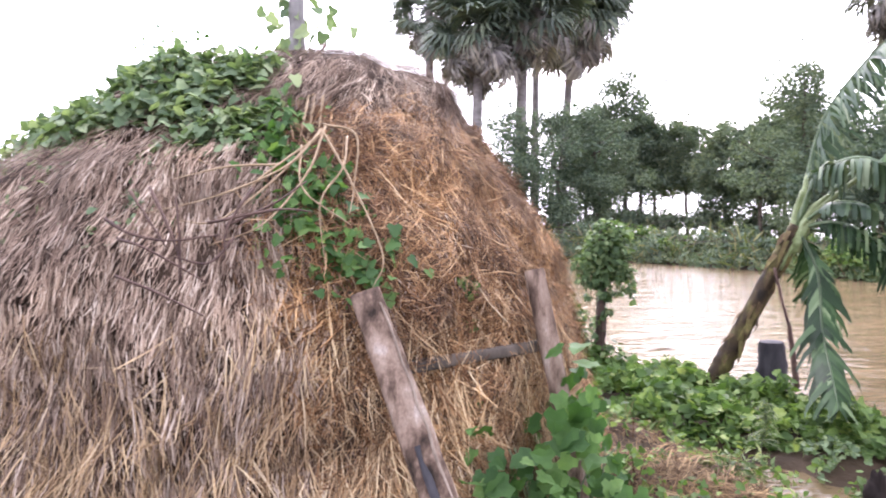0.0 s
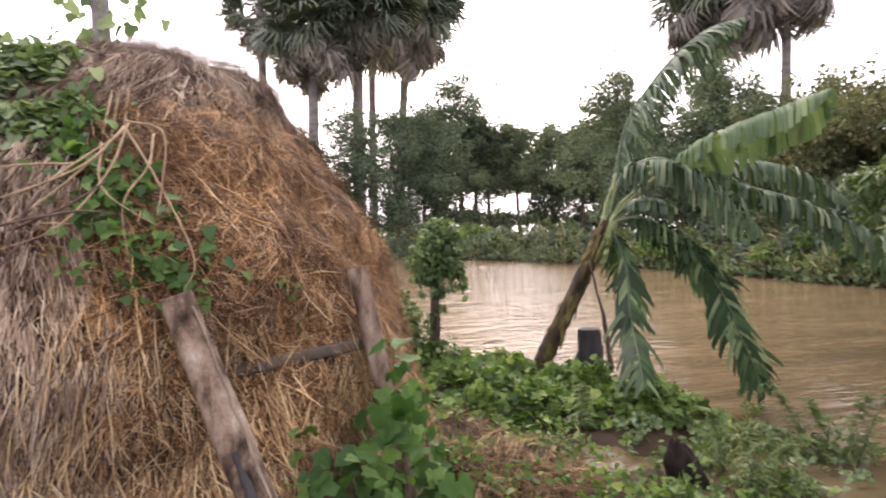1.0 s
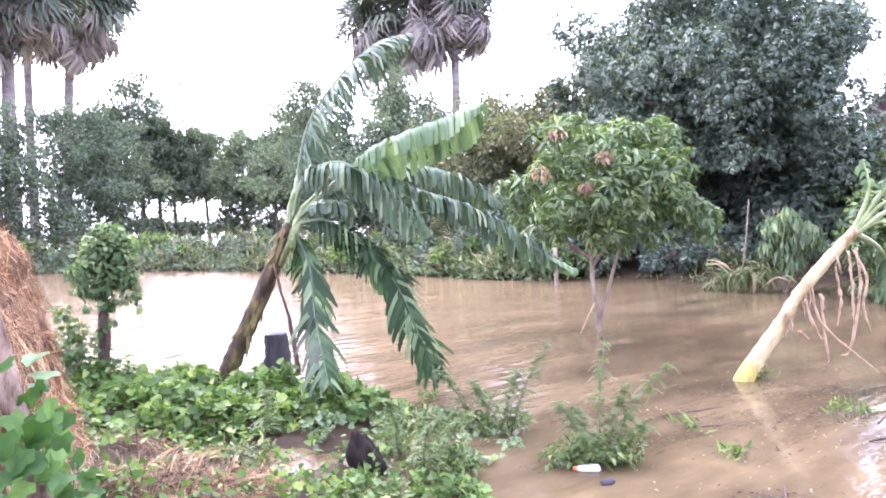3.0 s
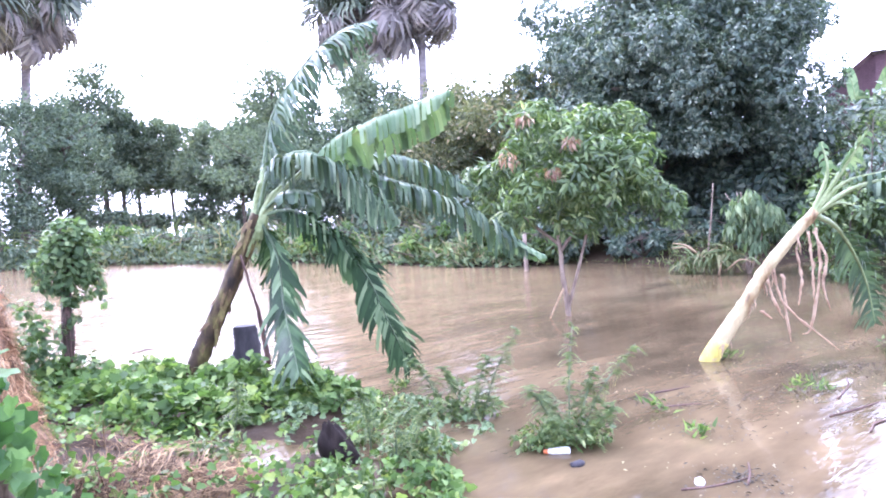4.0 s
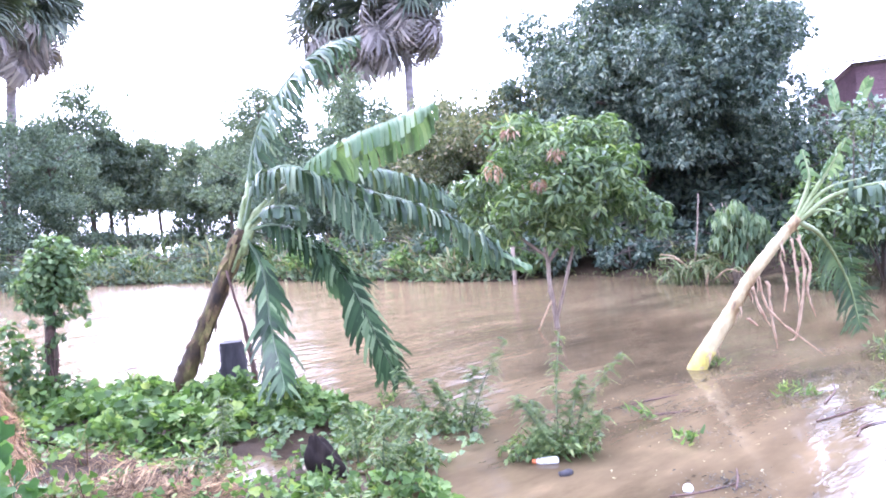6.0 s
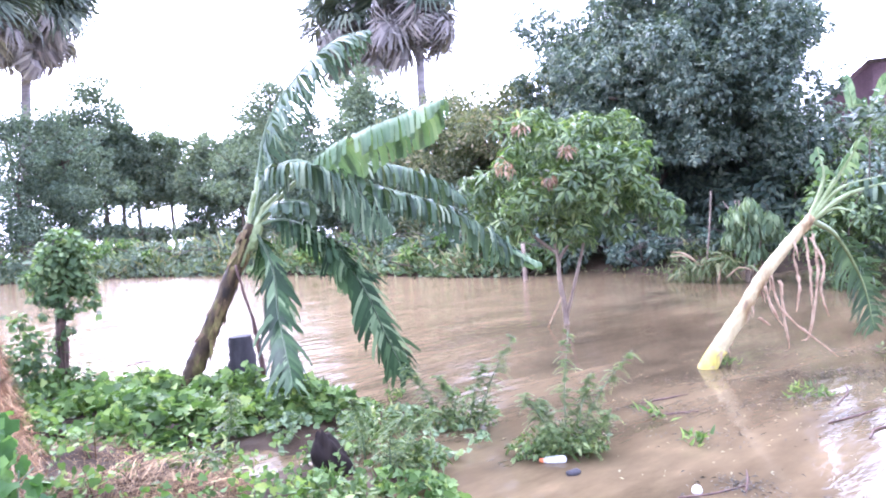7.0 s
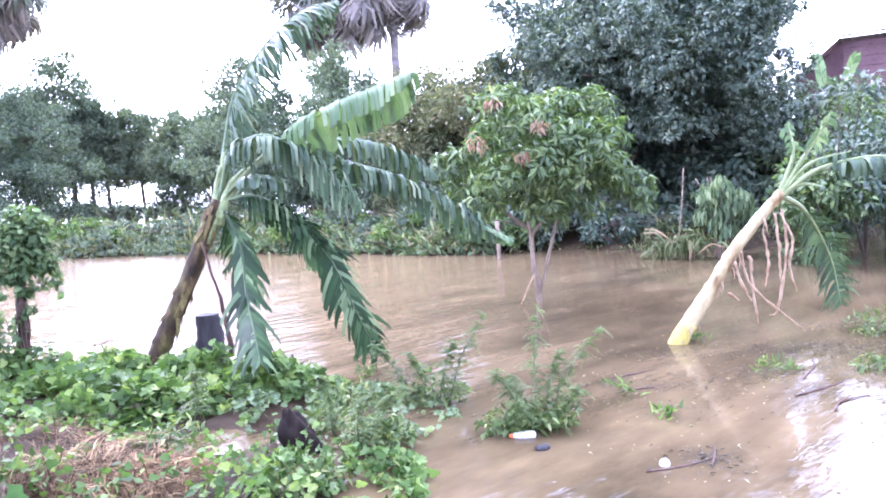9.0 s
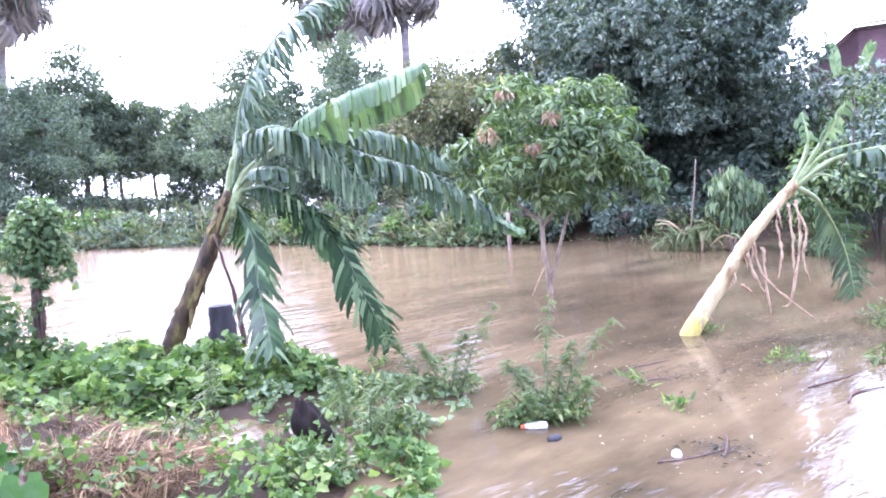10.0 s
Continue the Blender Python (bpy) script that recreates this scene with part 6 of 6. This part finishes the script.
# ---- feathery shrubs at the shore ----
def feather_plant(name, stems, seed, label):
    r = np.random.default_rng(seed)
    base = np.array(stems[0][0])
    t = empty(name, base, label, "shrub", "feathery shrubs")
    for pts in stems:
        soup = Soup()
        tube(soup, pts, [0.007, 0.005, 0.003], 5, 12)
        stalk = soup.make("stem", M_RIB_DULL, t)
        path = smooth_path(pts, 40)
        leafs = Soup()
        for i in range(8, 40, 2):
            p = path[i]
            for _ in range(3):
                d = unit(on_sphere(r, 1)[0] * np.array([1, 1, 0.5]) + np.array([0, 0, 0.15]))
                ln = r.uniform(0.09, 0.19) * (1.15 - i / 60)
                m = 15
                u = np.linspace(0.1, 1, m)
                spine = p + d * ln * u[:, None] + np.array([0, 0, -0.45]) * (ln * u ** 2)[:, None]
                side = unit(np.cross(d, (0, 0, 1.0)))
                for sg in (-1, 1):
                    leaves(leafs, T_LANCE, spine, np.tile(side * sg + d * 0.4, (m, 1)), np.tile(np.array([0, 0, 1.0]), (m, 1)) + r.normal(0, 0.2, (m, 3)), np.full(m, 0.027) * (1.1 - 0.5 * u), np.full(m, 0.008))
        v, f = np.concatenate(leafs.v) - base, np.concatenate(leafs.f)
        tagged(link_mesh("leaf_mass", v, f, M_FEATHER, t), kind="stuff")
    return t


feather_plant("feathery_shrub", [[(4.4, 3.25, -0.05), (4.45, 3.3, 0.4), (4.6, 3.38, 0.8)], [(4.42, 3.22, -0.05), (4.6, 3.15, 0.35), (4.88, 3.04, 0.66)], [(4.4, 3.25, -0.05), (4.3, 3.4, 0.25), (4.25, 3.5, 0.4)], [(4.42, 3.2, -0.05), (4.5, 3.05, 0.2), (4.55, 2.98, 0.3)], [(4.4, 3.24, -0.05), (4.5, 3.2, 0.3), (4.62, 3.2, 0.52)], [(4.38, 3.3, -0.05), (4.25, 3.25, 0.15), (4.15, 3.2, 0.25)], [(4.38, 3.3, -0.05), (4.42, 3.45, 0.2), (4.4, 3.5, 0.34)]], 5, "feathery-leaved green shrub rising from the flood")
feather_plant("feathery_shrub", [[(4.35, 4.15, -0.05), (4.4, 4.0, 0.4), (4.55, 3.88, 0.72)], [(4.3, 4.2, -0.05), (4.3, 4.1, 0.3), (4.36, 4.05, 0.52)], [(4.3, 4.2, -0.05), (4.2, 4.3, 0.25), (4.15, 4.35, 0.42)], [(4.1, 4.3, -0.05), (4.05, 4.4, 0.3), (3.95, 4.55, 0.5)]], 6, "thin feathery shrub at the shore")
feather_plant("feathery_shrub", [[(3.35, 4.2, 0.0), (3.3, 4.15, 0.3), (3.2, 4.1, 0.5)], [(3.4, 3.9, 0.0), (3.5, 3.8, 0.25), (3.6, 3.7, 0.4)], [(3.3, 3.8, 0.0), (3.25, 3.7, 0.3), (3.3, 3.6, 0.46)], [(2.75, 5.2, 0.05), (2.75, 5.1, 0.3), (2.7, 5.0, 0.5)]], 7, "young feathery seedlings on the verge")

# ---- rock, floats and debris ----
rng = np.random.default_rng(91)
bm = bmesh.new()
bmesh.ops.create_icosphere(bm, subdivisions=4, radius=1.0)
for v in bm.verts:
    fold = math.sin(4.0 * math.atan2(v.co.y, v.co.x) + 2.5 * v.co.z)
    v.co *= 1 + 0.1 * fold + 0.2 * noise.noise(v.co * 1.7) + 0.09 * noise.noise(v.co * 6)
    u = v.co.z
    v.co = Vector((v.co.x * 0.13 * (1 - 0.12 * u) - 0.06 * u, v.co.y * 0.11 * (1 - 0.2 * u), u * 0.22 * (1 - 0.25 * max(0.0, v.co.x))))
root = part("dark_root", bm, M_ROOT, None, smooth=True)
root.location = (3.06, 4.14, 0.08)
tagged(root, "dark wet root lump sticking out of the mud", "root")


def bottle(x, y, turn):
    t = empty("floating_bottle", (x, y, 0.012), "white plastic bottle with an orange cap floating on the water", "bottle")
    soup = Soup()
    d = np.array([math.cos(turn), math.sin(turn), 0])
    c = np.array([x, y, 0.014])
    tube(soup, [c - d * 0.075, c - d * 0.06, c, c + d * 0.05, c + d * 0.08], [0.012, 0.028, 0.03, 0.027, 0.012], 12, 18)
    soup.make("body", M_WHITE, t, smooth=True)
    soup = Soup()
    tube(soup, [c + d * 0.078, c + d * 0.105], [0.016, 0.015], 10, 4)
    soup.make("cap", M_ORANGE, t, "orange cap")


bottle(4.22, 3.2, radians(140))
soup = Soup()
tube(soup, [(4.1, 2.99, 0.005), (4.15, 2.96, 0.012), (4.19, 2.97, 0.005)], [0.02, 0.026, 0.018], 7, 8, 0.1, rng)
tagged(soup.make("dark_husk", M_BLACK), "small black husk floating on the water", "husk")
bm = bmesh.new()
bmesh.ops.create_icosphere(bm, subdivisions=2, radius=0.032)
ball = part("floating_cup", bm, M_WHITE, None, smooth=True)
ball.location = (4.42, 2.27, 0.012)
tagged(ball, "round white cup bobbing in the water", "cup")
for i, (x, y, a, ln) in enumerate([(4.5, 2.2, 0.4, 0.5), (4.75, 2.15, -0.5, 0.35), (6.4, 2.2, 0.2, 0.6), (6.9, 2.5, -0.3, 0.7), (5.6, 3.2, 0.5, 0.4), (5.9, 3.5, 0.3, 0.5), (6.2, 1.9, 0.1, 0.5), (3.2, 9.3, 0.2, 0.3), (2.95, 7.75, -0.4, 0.35), (4.05, 5.6, 0.6, 0.25)]):
    soup = Soup()
    d = np.array([math.cos(a), -math.sin(a), 0]) * ln / 2
    c = np.array([x, y, 0.006])
    tube(soup, [c - d, c + rng.normal(0, 0.03, 3) * (1, 1, 0.1), c + d], [0.006, 0.008, 0.003], 5, 9, 0.2, rng)
    tagged(soup.make("floating_twig", M_TWIG_DARK), "dark wet twig drifting on the flood", "twig", "drifting twigs")
for i, (x, y, h) in enumerate([(6.6, 2.74, 0.16), (6.75, 2.6, 0.12), (5.38, 3.23, 0.16), (5.1, 2.72, 0.12), (7.2, 3.7, 0.12), (4.75, 4.9, 0.14), (4.35, 5.3, 0.14)]):
    r = np.random.default_rng(400 + i)
    t = empty("water_weed", (x, y, 0.0), "small green weed poking through the water", "weed", "weeds in the water")
    soup = Soup()
    n = 26
    leaves(soup, T_BLADE if i == 3 else T_LANCE, np.array([x, y, 0]) + r.normal(0, 0.05, (n, 3)) * (1, 1, 0) + np.column_stack([np.zeros(n), np.zeros(n), r.uniform(0, h * 0.6, n)]), on_sphere(r, n) * (1, 1, 0.5) + np.array([0, 0, 0.7]), on_sphere(r, n) + np.array([0, -0.6, 0.6]), r.uniform(0.05, 0.11, n), r.uniform(0.015, 0.03, n))
    tagged(soup.make("leaf_mass", M_LEAF_VINE, t), kind="stuff")
soup = Soup()
n = 260
pl = np.column_stack([rng.uniform(4.2, 8.5, n), np.zeros(n), np.full(n, 0.004)])
pl[:, 1] = rng.uniform(1.4, 4.2, n)
leaves(soup, T_LANCE, pl, on_sphere(rng, n) * (1, 1, 0.02), np.tile((0, 0, 1.0), (n, 1)), rng.uniform(0.01, 0.045, n), rng.uniform(0.008, 0.02, n))
tagged(soup.make("floating_chaff", M_REED_DRY), "scattered bits of chaff and leaf on the water", "debris", kind="stuff")


def drift_mat(rng, x, y, length, width, turn, count):
    """A thin raft of dead leaves and stalks drifting on the water."""
    t = empty("floating_debris", (x, y, 0.0), "thin raft of dark rotting leaves and stalks on the water", "debris", "debris rafts", "stuff")
    u, w = rng.normal(0, 0.4, count) * length, rng.normal(0, 0.8, count) * width + 0.08 * np.sin(rng.uniform(0, 9, count))
    px, py = x + u * math.cos(turn) - w * math.sin(turn), y + u * math.sin(turn) + w * math.cos(turn)
    pl = np.column_stack([px, py, rng.uniform(0.002, 0.014, count)])
    soup = Soup()
    leaves(soup, T_LANCE, pl, on_sphere(rng, count) * (1, 1, 0.08), np.tile((0, 0, 1.0), (count, 1)) + rng.normal(0, 0.15, (count, 3)), rng.uniform(0.012, 0.05, count), rng.uniform(0.005, 0.014, count))
    tagged(soup.make("raft", M_RAFT, t), kind="stuff")


M_RAFT = leaf_mat("rotting_leaves", [(0, (0.02, 0.018, 0.014)), (0.7, (0.06, 0.05, 0.035)), (1, (0.14, 0.11, 0.07))], 0.05, 0.6, 0.3, 2.0)
rng = np.random.default_rng(97)
for x, y, ln, wd, turn, cnt in ((5.6, 3.35, 0.9, 0.16, -0.8, 260), (5.25, 2.75, 0.5, 0.12, -0.9, 120), (6.5, 2.75, 0.5, 0.14, -0.7, 170), (7.3, 2.95, 0.9, 0.16, -0.8, 260), (7.9, 2.35, 1.1, 0.2, -0.9, 300), (8.6, 2.9, 1.2, 0.18, -0.8, 260), (4.65, 2.12, 0.35, 0.1, -0.9, 200), (6.6, 3.6, 0.8, 0.1, -0.8, 140), (9.3, 2.2, 1.2, 0.2, -0.9, 220), (4.9, 3.6, 0.5, 0.14, -0.6, 120)):
    drift_mat(rng, x, y, ln, wd, turn, cnt)


def tuft(x, y, z, r, seed, count, label):
    """A low clump of small leaves round a shrub's foot."""
    g = np.random.default_rng(seed)
    t = empty("leafy_tuft", (x, y, 0.0), label, "weeds", "leafy tufts")
    soup = Soup()
    foliage(soup, g, [(x, y, z, r), (x + r * 0.7, y - r * 0.4, z * 0.8, r * 0.7), (x - r * 0.7, y + r * 0.5, z * 0.7, r * 0.7)], count, T_LANCE, 0.07, 0.028, 0.1, 0.2, 0.6)
    tagged(soup.make("leaf_mass", M_FEATHER, t), kind="stuff")


for k, (x, y, z, r, c) in enumerate([(8.51, 2.45, 0.12, 0.24, 260), (7.17, 2.04, 0.08, 0.14, 120), (4.42, 3.2, 0.1, 0.17, 300), (4.2, 3.35, 0.09, 0.14, 220), (4.3, 4.2, 0.1, 0.16, 240), (4.05, 4.35, 0.1, 0.15, 220), (3.7, 4.6, 0.12, 0.18, 260), (3.45, 3.75, 0.12, 0.16, 240), (2.75, 3.55, 0.14, 0.2, 260), (3.35, 4.35, 0.1, 0.14, 200), (2.45, 4.75, 0.14, 0.16, 200), (1.45, 4.7, 0.2, 0.16, 180)]):
    tuft(x, y, z, r, 500 + k, c, "small bushy tuft of pale green weeds at the water's edge")
